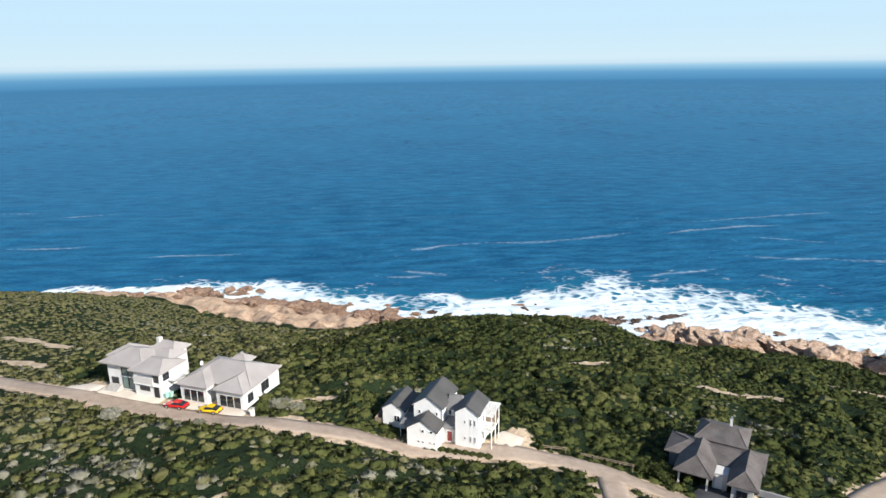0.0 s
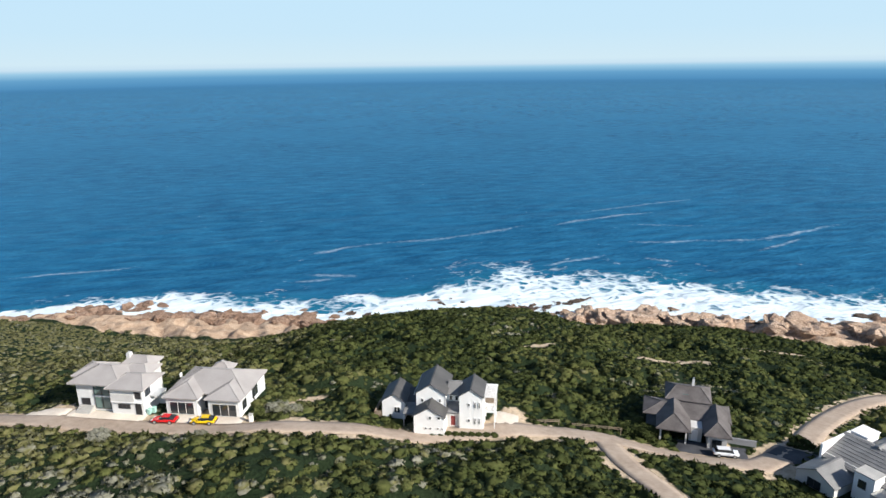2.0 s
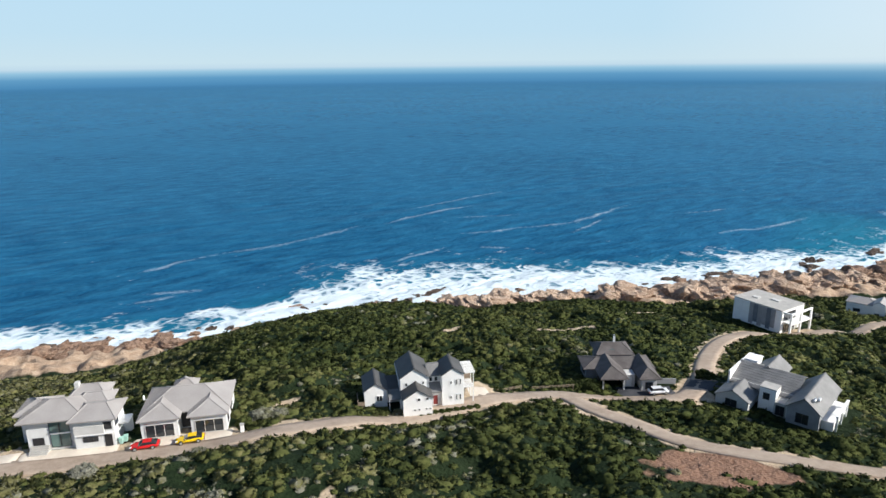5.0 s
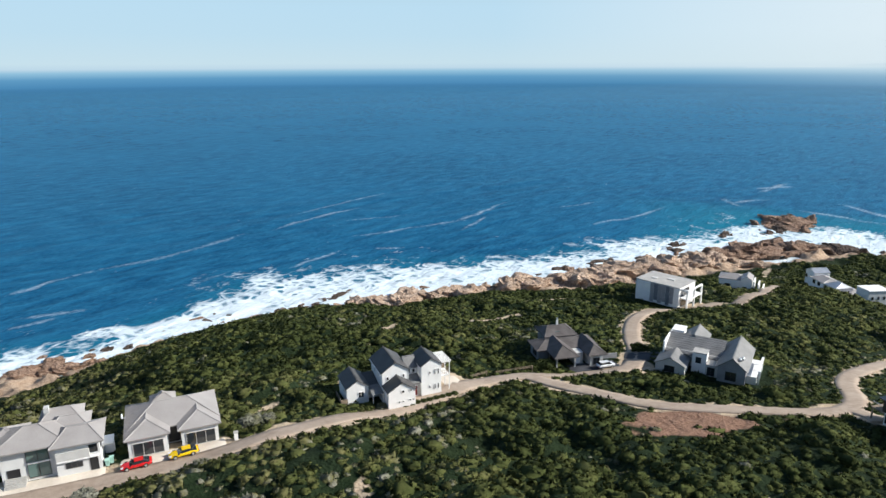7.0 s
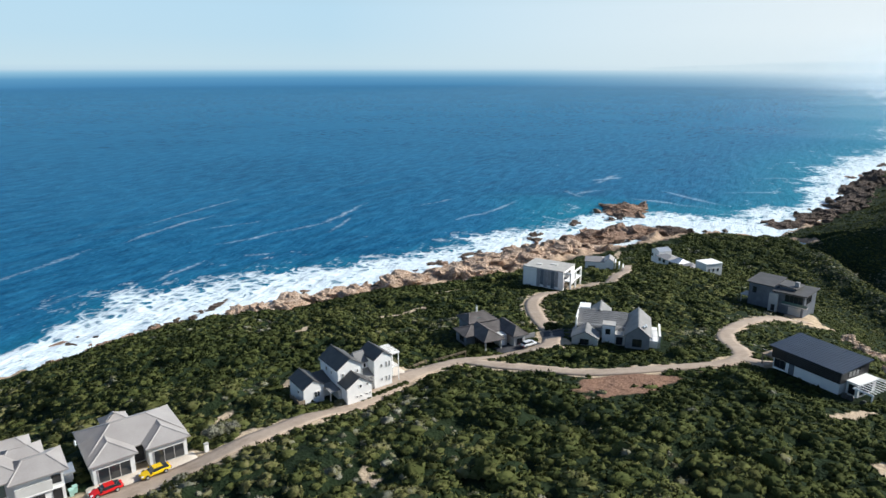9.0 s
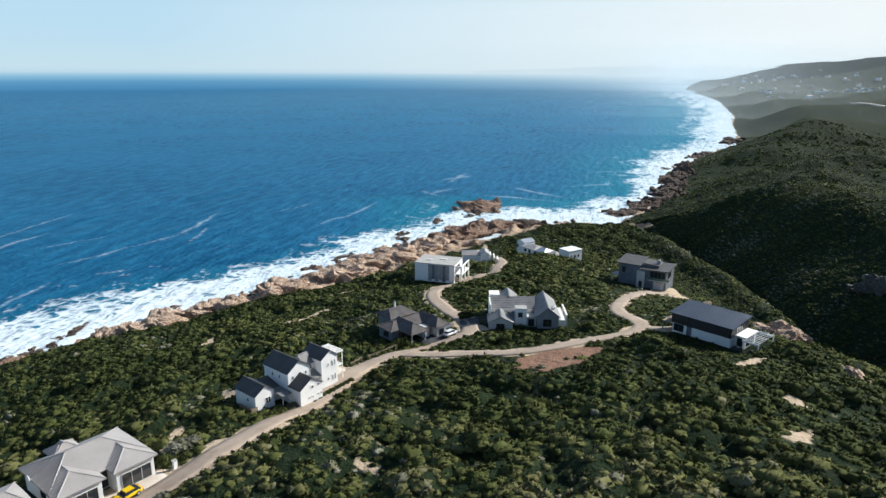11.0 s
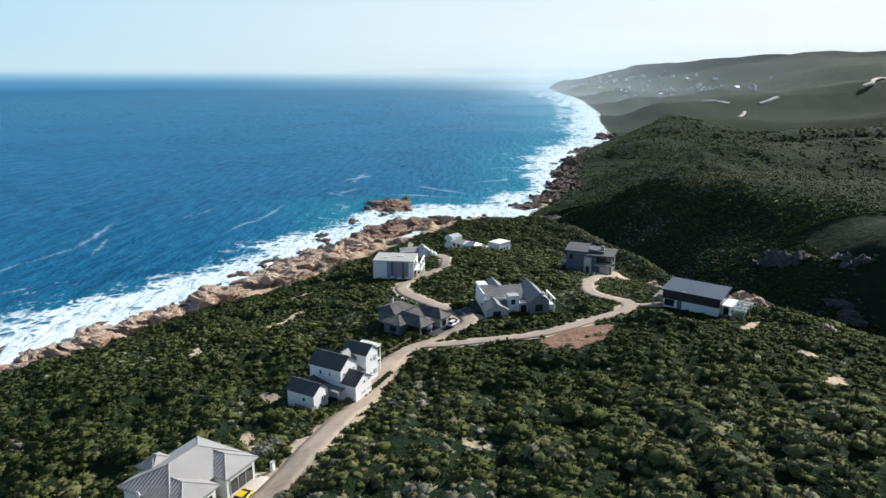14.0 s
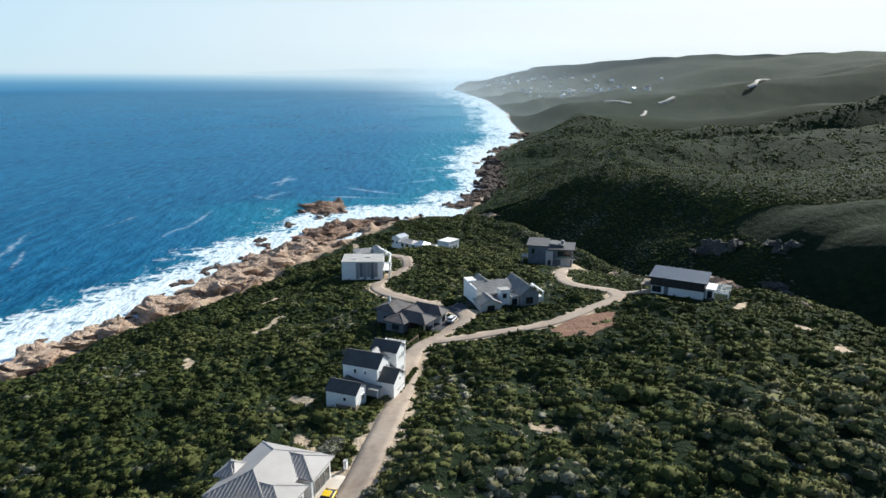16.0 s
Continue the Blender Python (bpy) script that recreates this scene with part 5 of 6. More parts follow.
def rock_material(name, low, mid_c, high):
    m, n, l, b = material(name, 0.85)
    big, mid, fine = where(n, l, 0.18, kind="Position"), where(n, l, 0.9, (1, 1, 2.5), kind="Position"), where(n, l, 4.0, kind="Position")
    f = sums(n, l, "ADD", sums(n, l, "MULTIPLY", big, 0.35), sums(n, l, "ADD", sums(n, l, "MULTIPLY", mid, 0.4), sums(n, l, "MULTIPLY", fine, 0.25)))
    c = ramp(n, l, f, [(0.34, low), (0.5, mid_c), (0.66, high)])
    s = n.new("ShaderNodeSeparateXYZ")
    l.new(n.new("ShaderNodeNewGeometry").outputs["Position"], s.inputs[0])
    wet = ramp(n, l, sums(n, l, "ADD", s.outputs["Z"], sums(n, l, "MULTIPLY", mid, 1.2)), [(0.25, grey(1)), (1.0, grey(0))])
    l.new(mix(n, l, wet, c, (0.06, 0.045, 0.035)), b.inputs["Base Color"])
    bump(n, l, b, sums(n, l, "ADD", mid, sums(n, l, "MULTIPLY", fine, 0.6)), 1.0, 1.3)
    return m


TAN = rock_material("tan_orange_rock", (0.25, 0.155, 0.105), (0.56, 0.40, 0.29), (0.72, 0.575, 0.455))
RUST = rock_material("rust_brown_rock", (0.13, 0.08, 0.055), (0.31, 0.20, 0.14), (0.50, 0.36, 0.27))
GREYROCK = rock_material("grey_lichened_rock", (0.05, 0.047, 0.042), (0.12, 0.112, 0.10), (0.24, 0.225, 0.20))
DARKROCK = rock_material("dark_brown_sea_rock", (0.035, 0.028, 0.024), (0.11, 0.082, 0.065), (0.25, 0.185, 0.145))


def boulder(rng, c, size, lean=0.3):
    """A blocky boulder: a ball cut by slanting planes, roughened, leaning; points in metres about its own middle."""
    p, t = BALL
    q = p.copy()
    for _ in range(15):
        nrm = rng.normal(size=3)
        nrm /= np.linalg.norm(nrm)
        k = rng.uniform(0.45, 0.85)
        over = np.clip(q @ nrm - k, 0, None)
        q = q - over[:, None] * nrm * 0.95
    f = np.array([noise.noise(Vector(v * 1.7) + Vector(c) * 0.37) for v in q])
    g = np.array([noise.noise(Vector(v * 5.0) + Vector(c) * 0.9) for v in q])
    k = np.array([abs(noise.noise(Vector(v * 3.1) + Vector(c) * 0.6)) for v in q])
    q = q * (1.12 + 0.30 * f + 0.24 * g - 0.42 * k)[:, None]
    ledge = np.floor(q[:, 2] * 4 + 0.6 * f) / 4
    q[:, 2] = 0.55 * q[:, 2] + 0.45 * ledge
    q = q * size
    e = Euler((rng.uniform(-lean, lean), rng.uniform(-lean, lean), 0)).to_matrix()
    return q @ np.array(e).T, t


bm = bmesh.new()
bmesh.ops.create_icosphere(bm, subdivisions=3, radius=1.0)
BALL = (np.array([v.co for v in bm.verts]), np.array([[v.index for v in f.verts] for f in bm.faces]))
bm.free()


def outcrop(x, y, long, wide, high, turn, mat, label, seed, blocks=9):
    """A mass of blocky boulders piled along a line, highest in the middle; each boulder is a part."""
    rng = np.random.default_rng(seed)
    top = tagged(new("rock_outcrop"), label, "rock", "rocks along the shore")
    z0 = max(gz(x, y), -0.3)
    top.matrix_world = pose(x, y, z0, 0, 0, turn)
    c, s = math.cos(radians(turn)), math.sin(radians(turn))

    def put(u, v, up, size, lean):
        px, py = x + u * c - v * s, y + u * s + v * c
        g = max(gz(px, py), -0.3)
        q, t = boulder(rng, (px, py, g), size, lean)
        ob = raw_mesh("boulder", q + (u, v, g - z0 + up), t, mat, smooth_faces=False)
        ob.parent = top
    for k in range(blocks):
        u = (k + 0.5) / blocks * 2 - 1 + rng.uniform(-0.12, 0.12)
        v = rng.uniform(-0.7, 0.7)
        hh = high * (1 - 0.55 * u * u) * (1 - 0.35 * abs(v)) * rng.uniform(0.5, 1.15)
        put(long / 2 * u, wide / 2 * v, hh * 0.15, np.array([max(long / blocks * 1.25, wide * 0.34) * rng.uniform(0.8, 1.5), wide * rng.uniform(0.34, 0.52), hh * 0.72]), 0.22)
    for k in range(blocks):
        w = rng.uniform(0.09, 0.2) * wide
        put(long / 2 * rng.uniform(-1.15, 1.15), wide / 2 * rng.uniform(-1.35, 1.35), w * 0.15, np.array([w * rng.uniform(1.0, 2.0), w, w * rng.uniform(0.5, 1.0)]), 0.5)
    return top


def lone_rock(x, y, r, turn, mat, seed):
    rng = np.random.default_rng(seed)
    q, t = boulder(rng, (x, y, 0), np.array([r * 1.5, r, r * 0.55]), 0.3)
    ob = raw_mesh("rock", q, t, mat, smooth_faces=False)
    ob.matrix_world = pose(x, y, max(gz(x, y), -0.3) + 0.1, 0, 0, turn)
    tagged(ob, "small wet rock among the surf", "rock", "small rocks in the surf")


ROCKS = [(93, 204, 48, 15, 5.6, -20, TAN, "long tan-orange rock ledge above the surf", 14), (119, 192, 20, 15, 6.4, -34, TAN, "blocky tan rock end of a ledge", 7), (143, 183, 22, 18, 9.0, -10, TAN, "big blocky tan-orange rock beside the surf", 9), (156, 179, 12, 10, 5.4, 40, RUST, "smaller brown rock beside a big one", 5),
         (170, 168, 30, 20, 8.5, -30, TAN, "broad tan boulder mass on the shore", 11), (186, 172, 26, 15, 6.5, -25, TAN, "tan boulder ridge on the shore", 9), (200, 160, 32, 20, 8.0, -30, TAN, "high tan boulder ridge behind the surf", 11), (218, 157, 32, 20, 7.0, -28, TAN, "tan-brown boulder ridge on the shore", 10),
         (236, 146, 34, 20, 7.5, -28, TAN, "tan-brown craggy ridge on the shore", 11), (262, 142, 36, 22, 6.5, -20, RUST, "dark brown craggy point", 11), (290, 132, 34, 20, 6.5, -45, RUST, "dark brown craggy headland tip", 10), (306, 112, 22, 14, 4.0, -50, DARKROCK, "dark low rocks by the cove", 8),
         (350, 154, 30, 22, 4.6, 12, RUST, "brown rock island in white surf", 14), (334, 150, 18, 8, 4.0, 30, DARKROCK, "dark low rock by an island", 6), (371, 160, 18, 6, 2.6, 10, DARKROCK, "low dark reef in the surf", 6), (322, 152, 12, 6, 2.5, 20, DARKROCK, "low dark reef in the surf", 5),
         (256, 172, 17, 7, 2.6, 20, DARKROCK, "low dark islet in the surf", 5), (300, 166, 14, 6, 2.4, 15, DARKROCK, "low dark islet in the surf", 5), (205, 182, 14, 7, 2.4, -10, DARKROCK, "low dark rock in the surf", 5), (182, 190, 10, 6, 2.6, 0, DARKROCK, "low dark rock in the surf", 5),
         (46, 227, 26, 8, 2.6, -4, RUST, "low reddish rock ledge in the foam", 7), (82, 230, 13, 6, 2.2, 0, DARKROCK, "low dark rock awash in foam", 5), (68, 227, 9, 5, 1.8, 5, DARKROCK, "low dark rock awash in foam", 4), (18, 229, 7, 5, 2.6, 0, RUST, "small brown rock in the foam", 4),
         (-34, 237, 40, 12, 3.6, -18, RUST, "long rust-red rock shelf by the beach", 10), (-62, 245, 40, 13, 4.0, -12, RUST, "broad rust-red rock shelf", 10), (-97, 266, 34, 8, 2.8, -4, RUST, "low red-brown reef ledge", 8), (-112, 257, 30, 8, 2.0, 3, RUST, "low sandy-brown rock shelf", 9), (-17, 228, 12, 7, 2.8, -20, RUST, "rust-red rock by the gully mouth", 5), (-145, 262, 30, 5, 1.6, 6, RUST, "low brown rock shelf", 8),
         (372, 52, 34, 16, 5.0, -30, DARKROCK, "dark rocks at the foot of the far slope", 9), (410, 38, 40, 16, 6.0, -25, DARKROCK, "dark rocks at the foot of the far slope", 9), (455, 28, 44, 20, 7.0, -10, DARKROCK, "dark crags at the foot of the far slope", 9), (505, 24, 60, 18, 8.0, 0, DARKROCK, "dark crags at the foot of the far slope", 9), (560, 18, 60, 20, 10.0, -4, DARKROCK, "high dark crag on the far shore", 9),
         (625, 14, 50, 14, 6.0, -10, DARKROCK, "dark rocks on the far shore", 8), (720, -5, 60, 14, 6.0, -14, DARKROCK, "dark rocks on the far shore", 8), (900, -50, 70, 24, 8.0, -10, DARKROCK, "dark rocks on the far shore", 8)]
for k, (x, y, long, wide, high, turn, mat, label, blocks) in enumerate(ROCKS):
    outcrop(x * U, y * U, long * U, wide * U, high * U * (0.95 if mat is TAN else 1.0), turn, mat, label, 40 + k, blocks + (blocks > 6) * 3)
rng = np.random.default_rng(77)
for k in range(110):
    x = rng.uniform(-110, 330) if k < 90 else rng.uniform(360, 620)
    off = rng.uniform(-12, 6) if not -25 < x < 65 else rng.uniform(-14, -4)
    y = float(coast_y(x)) - off
    r = rng.uniform(1.0, 3.2) if k < 90 else rng.uniform(2, 5)
    lone_rock(x * U, y * U, r, rng.uniform(-40, 30), (DARKROCK, RUST)[k % 3 == 0], 300 + k)
# crags on the ravine's lip
for k, (x, y, long, wide, high, turn) in enumerate(((52, 6, 12, 7, 5, 20), (60, 2, 10, 6, 4, -30), (24, 0, 8, 4, 2.5, 10), (88, 12, 9, 4, 2.2, 20), (104, 16, 8, 4, 2.0, 0), (159, -41, 18, 8, 7, 50), (116, -46, 16, 6, 5, 10), (134, -53, 12, 6, 4, 30))):
    outcrop(x * U, y * U, long * U, wide * U, high * U, turn, GREYROCK if x > 110 else TAN, "grey-brown crag on the lip of the ravine", 500 + k, 7)

# ---------------------------------------------------------------- cars


def car(label, x, y, yaw, paint, long=4.6, wide=1.92, high=1.2, sporty=True):
    z = gz(x, y) + 0.2
    c = root("car", label, "car", x, y, z, yaw, "parked cars")
    L, W = long, wide / 2
    # stations along the body: share of length, half width, belt height, sill
    st = ([(0.0, 0.74, 0.46, 0.26), (0.05, 0.88, 0.60, 0.2), (0.25, 0.98, 0.72, 0.17), (0.5, 0.97, 0.80, 0.17), (0.75, 1.0, 0.88, 0.17), (0.95, 0.92, 0.86, 0.2), (1.0, 0.82, 0.74, 0.3)] if sporty else
          [(0.0, 0.76, 0.60, 0.28), (0.05, 0.9, 0.78, 0.22), (0.25, 0.98, 0.92, 0.2), (0.5, 1.0, 0.95, 0.2), (0.8, 0.99, 1.0, 0.2), (0.96, 0.92, 0.98, 0.22), (1.0, 0.82, 0.85, 0.3)])
    bm = bmesh.new()
    rows = []
    for s, w, top, sill in st:
        xx = -L / 2 + L * s
        rows.append([bm.verts.new((xx, yy * W * w, zz)) for yy, zz in ((-0.94, sill), (-1.0, (sill + top) / 2), (-0.93, top * 0.92), (-0.7, top), (0.7, top), (0.93, top * 0.92), (1.0, (sill + top) / 2), (0.94, sill))])
    for a, b in zip(rows, rows[1:]):
        for i in range(8):
            j = (i + 1) % 8
            bm.faces.new((a[i], b[i], b[j], a[j]))
    bm.faces.new(rows[0])
    bm.faces.new(rows[-1][::-1])
    bmesh.ops.recalc_face_normals(bm, faces=bm.faces)
    body = part("body", bm, paint, c, smooth_faces=True)
    body.modifiers.new("rounding", "SUBSURF").levels = 1
    body.modifiers["rounding"].render_levels = 2
    # cabin of glass with a painted roof
    prof = [(0.30, 0.72), (0.46, high - 0.03), (0.68, high - 0.03), (0.92, 0.86)] if sporty else [(0.22, 0.9), (0.36, high - 0.03), (0.78, high - 0.03), (0.93, 0.97)]
    bm = bmesh.new()
    rows = [[bm.verts.new((-L / 2 + L * s, yy * W * (0.82 if zz < 1.0 else 0.64), zz)) for yy in (-1, 1)] for s, zz in prof]
    low = [[bm.verts.new((-L / 2 + L * s, yy * W * 0.86, 0.6)) for yy in (-1, 1)] for s, _ in prof]
    for i in range(3):
        bm.faces.new((rows[i][0], rows[i + 1][0], rows[i + 1][1], rows[i][1]))
        bm.faces.new((low[i][0], low[i + 1][0], rows[i + 1][0], rows[i][0]))
        bm.faces.new((rows[i][1], rows[i + 1][1], low[i + 1][1], low[i][1]))
    bm.faces.new((low[0][0], rows[0][0], rows[0][1], low[0][1]))
    bm.faces.new((low[3][1], rows[3][1], rows[3][0], low[3][0]))
    bmesh.ops.recalc_face_normals(bm, faces=bm.faces)
    part("windows", bm, GLASS, c, "dark tinted glass")
    bm = bmesh.new()
    a, b = prof[1][0], prof[2][0]
    box(bm, -L / 2 + L * (a - 0.015), -L / 2 + L * (b + 0.06), -W * 0.62, W * 0.62, high - 0.045, high)
    part("roof_panel", bm, paint, c)
    for s in (0.2, 0.79):
        for side in (-1, 1):
            bm = bmesh.new()
            r = 0.33
            mt = Matrix.Translation((-L / 2 + L * s, side * (W - 0.1), r)) @ Matrix.Rotation(radians(90), 4, "X")
            bmesh.ops.create_cone(bm, segments=18, cap_ends=True, radius1=r, radius2=r, depth=0.24, matrix=mt)
            wheel = part("wheel", bm, TYRE, c)
            bm = bmesh.new()
            bmesh.ops.create_cone(bm, segments=14, cap_ends=True, radius1=r * 0.62, radius2=r * 0.62, depth=0.26, matrix=mt)
            part("rim", bm, STEEL, wheel)
    for side in (-1, 1):
        part("headlight", boxed(-L / 2 + 0.08, -L / 2 + 0.42, side * W * 0.62 - 0.14, side * W * 0.62 + 0.14, 0.5, 0.62 if sporty else 0.78), SILVER, c)
        part("tail_light", boxed(L / 2 - 0.1, L / 2 + 0.01, side * W * 0.6 - 0.16, side * W * 0.6 + 0.16, 0.6, 0.72), RED, c)
        part("mirror", boxed(-L * 0.14, -L * 0.14 + 0.18, side * W * 1.02 - 0.1, side * W * 1.02 + 0.1, 0.78, 0.9), paint, c)
    part("bumper", boxed(L / 2 - 0.12, L / 2 + 0.02, -W * 0.75, W * 0.75, 0.26, 0.5), BLACK, c)
    return c


car("low red sports car parked on the verge before a garage", -40.6 * U, 88.8 * U, -16, RED, 4.5, 1.95, 1.2)
car("low yellow sports car parked before a garage door", -35.1 * U, 87.3 * U, -14, YELLOW, 4.5, 1.95, 1.2)
car("white saloon car parked on the dark forecourt", 37.7 * U, 70.9 * U, 158, SILVER, 4.3, 1.8, 1.42, False)

# ---------------------------------------------------------------- forecourts, rails, small things


def sheet(name, x, y, long, wide, turn, mat, label, up=0.1):
    """A paved yard laid on the ground."""
    nu, nv = max(3, int(long / 0.8)), max(3, int(wide / 0.8))
    c, s = math.cos(radians(turn)), math.sin(radians(turn))
    u, v = np.meshgrid(np.linspace(-0.5, 0.5, nu) * long, np.linspace(-0.5, 0.5, nv) * wide, indexing="ij")
    X, Y = x + u * c - v * s, y + u * s + v * c
    edge = (np.abs(u) > long / 2 - 1e-6) | (np.abs(v) > wide / 2 - 1e-6)
    Z = ground_z(X, Y) + np.where(edge, -0.2, up)
    return tagged(grid_mesh(name, np.stack([X, Y, Z], -1).reshape(-1, 3), nu, nv, mat), label, "pavement", kind="structure")


ASPHALT = plain("dark_forecourt_asphalt", (0.045, 0.047, 0.055), (0.08, 0.082, 0.09), 0.85)
sheet("pavement", -35.8 * U, 88.6 * U, 16.5, 4.2, -18.5, PAVING, "pale paved forecourt before the garages", 0.19)
sheet("pavement", -49.5 * U, 92.7 * U, 15.5, 4.6, -19.5, PAVING, "pale paved forecourt before the grey house", 0.17)
sheet("pavement", -58.5 * U, 96.2 * U, 9.0, 4.6, -22, PAVING, "pale paved parking place", 0.18)
sheet("pavement", 8.6 * U, 82.4 * U, 5.2, 6.5, -20.5, PAVING, "sandy paved drive beside the white house", 0.16)
sheet("pavement", 36.8 * U, 73.0 * U, 12.5, 5.4, -29, ASPHALT, "dark asphalt forecourt of the dark house", 0.22)
sheet("pavement", 47.5 * U, 68.6 * U, 10.0, 7.0, -60, ASPHALT, "dark paved court beside the villa", 0.2)


def fence_rail(x, y, long, turn):
    z = gz(x, y)
    f = root("fence_rail", "low weathered timber guard rail beside the road", "fence", x, y, z, turn)
    n = max(2, int(long / 1.8) + 1)
    for i in range(n):
        u = -long / 2 + long * i / (n - 1)
        part("post", boxed(u - 0.06, u + 0.06, -0.06, 0.06, -0.6, 0.85), TIMBER, f)
    for h in (0.45, 0.75):
        part("rail", boxed(-long / 2 - 0.2, long / 2 + 0.2, 0.064, 0.12, h, h + 0.12), TIMBER, f)
    return f


fence_rail(21.8 * U, 79.6 * U, 8.5, -24)
fence_rail(14.5 * U, 82.0 * U, 5.0, -12)


def gate_post(x, y):
    p = root("marker_post", "short white rendered post beside the drive", "post", x, y, gz(x, y), -18)
    part("shaft", boxed(-0.3, 0.3, -0.25, 0.25, -0.4, 1.35), WHITE, p)
    part("cap", boxed(-0.36, 0.36, -0.31, 0.31, 1.354, 1.48), CONCRETE, p)


gate_post(-28.4 * U, 85.9 * U)


def bin_thing(x, y, mat, label):
    b = root("wheelie_bin", label, "bin", x, y, gz(x, y) + 0.15, -20)
    bm = bmesh.new()
    box(bm, -0.3, 0.3, -0.36, 0.36, 0.08, 1.0)
    for v in bm.verts:
        if v.co.z < 0.5:
            v.co.x *= 0.8
            v.co.y *= 0.8
    part("bin_body", bm, mat, b)
    part("lid", boxed(-0.33, 0.33, -0.4, 0.4, 1.004, 1.1), mat, b)
    for s in (-1, 1):
        bm = bmesh.new()
        bmesh.ops.create_cone(bm, segments=12, cap_ends=True, radius1=0.12, radius2=0.12, depth=0.06, matrix=Matrix.Translation((s * 0.26, 0.3, 0.12)) @ Matrix.Rotation(radians(90), 4, "Y"))
        part("wheel", bm, TYRE, b)


MINT = plain("pale_green_plastic", (0.30, 0.50, 0.44), (0.38, 0.60, 0.52), 0.5)
bin_thing(-43.2 * U, 91.6 * U, MINT, "pale green bin standing between two houses")
bin_thing(-42.6 * U, 91.9 * U, MINT, "pale green bin standing between two houses")


# ---------------------------------------------------------------- the town and tracks on the far slopes


def far_house(rng, x, y):
    z = float(full_height(np.array([x]), np.array([y]))[0])
    h = root("far_house", "small pale house on the far hillside", "house", x, y, z, rng.uniform(-60, 60), "houses of the far town")
    w, d, e = rng.uniform(7, 13), rng.uniform(5, 8), rng.uniform(3.5, 7.5)
    part("wall", boxed(-w, w, -d, d, -6, e), WHITE if rng.uniform() < 0.7 else PALE, h)
    bm = bmesh.new()
    k = rng.uniform(2, 3.5)
    outline = [(-d - 0.8, e - 0.4), (0, e + k), (d + 0.8, e - 0.4)]
    a, b = [[bm.verts.new((t, s, v)) for s, v in outline] for t in (-w - 0.6, w + 0.6)]
    for i in range(3):
        j = (i + 1) % 3
        bm.faces.new((a[i], a[j], b[j], b[i]))
    bm.faces.new(a)
    bm.faces.new(b[::-1])
    bmesh.ops.recalc_face_normals(bm, faces=bm.faces)
    part("roof", bm, (MIDROOF, GREYROOF, DARKROOF, STEEL)[int(rng.integers(0, 4))], h)


rng = np.random.default_rng(9)
made = 0
while made < 110:
    x = rng.uniform(1900, 3700)
    d = rng.uniform(120, 620)
    y = float(coast_y(x)) - d
    if rng.uniform() < 0.35 + 0.65 * (noise_field(np.array([x]), np.array([y]), 260.0, 41)[0] > 0):
        far_house(rng, x * U, y * U)
        made += 1


def track(line, wide, label):
    c = curve_points(line, 12) * U
    d = np.gradient(c, axis=0)
    d /= np.linalg.norm(d, axis=1)[:, None]
    s = np.stack([-d[:, 1], d[:, 0]], -1)
    pts = []
    for o, up in ((-0.6, -1.5), (-0.5, 1.2), (0, 1.4), (0.5, 1.2), (0.6, -1.5)):
        q = c + s * o * wide
        pts.append(np.column_stack([q, full_height(q[:, 0], q[:, 1]) + up]))
    tagged(grid_mesh("road", np.stack(pts, 1).reshape(-1, 3), len(c), 5, PAVING), label, "road", kind="structure")


for line in ([(1128, -232), (1105, -250), (1092, -262), (1085, -276)], [(1010, -265), (1022, -274), (1037, -280)], [(1076, -314), (1081, -329), (1095, -347)], [(1131, -493), (1141, -511), (1166, -524), (1205, -566)]):
    track(line, 6.0, "pale winding road on the far hillside")


# ---------------------------------------------------------------- scrub
FOOT = []
for ob in list(scene.objects):
    if ob.parent is None and ob.get("category") == "house":
        inv = ob.matrix_world.inverted()
        for c in ob.children:
            if c.type == "MESH" and c.name.split(".")[0] in ("wall", "terrace", "deck", "step", "carport_back", "yard_wall", "balcony_floor", "carport_roof"):
                v = np.array([p.co for p in c.data.vertices])
                FOOT.append((np.array(inv)[:2], v[:, 0].min(), v[:, 0].max(), v[:, 1].min(), v[:, 1].max()))


def clear_of_houses(x, y, margin):
    ok = np.ones(len(x), bool)
    for inv, x0, x1, y0, y1 in FOOT:
        u = inv[0][0] * x + inv[0][1] * y + inv[0][3]
        v = inv[1][0] * x + inv[1][1] * y + inv[1][3]
        ok &= ~((u > x0 - margin) & (u < x1 + margin) & (v > y0 - margin) & (v < y1 + margin))
    return ok


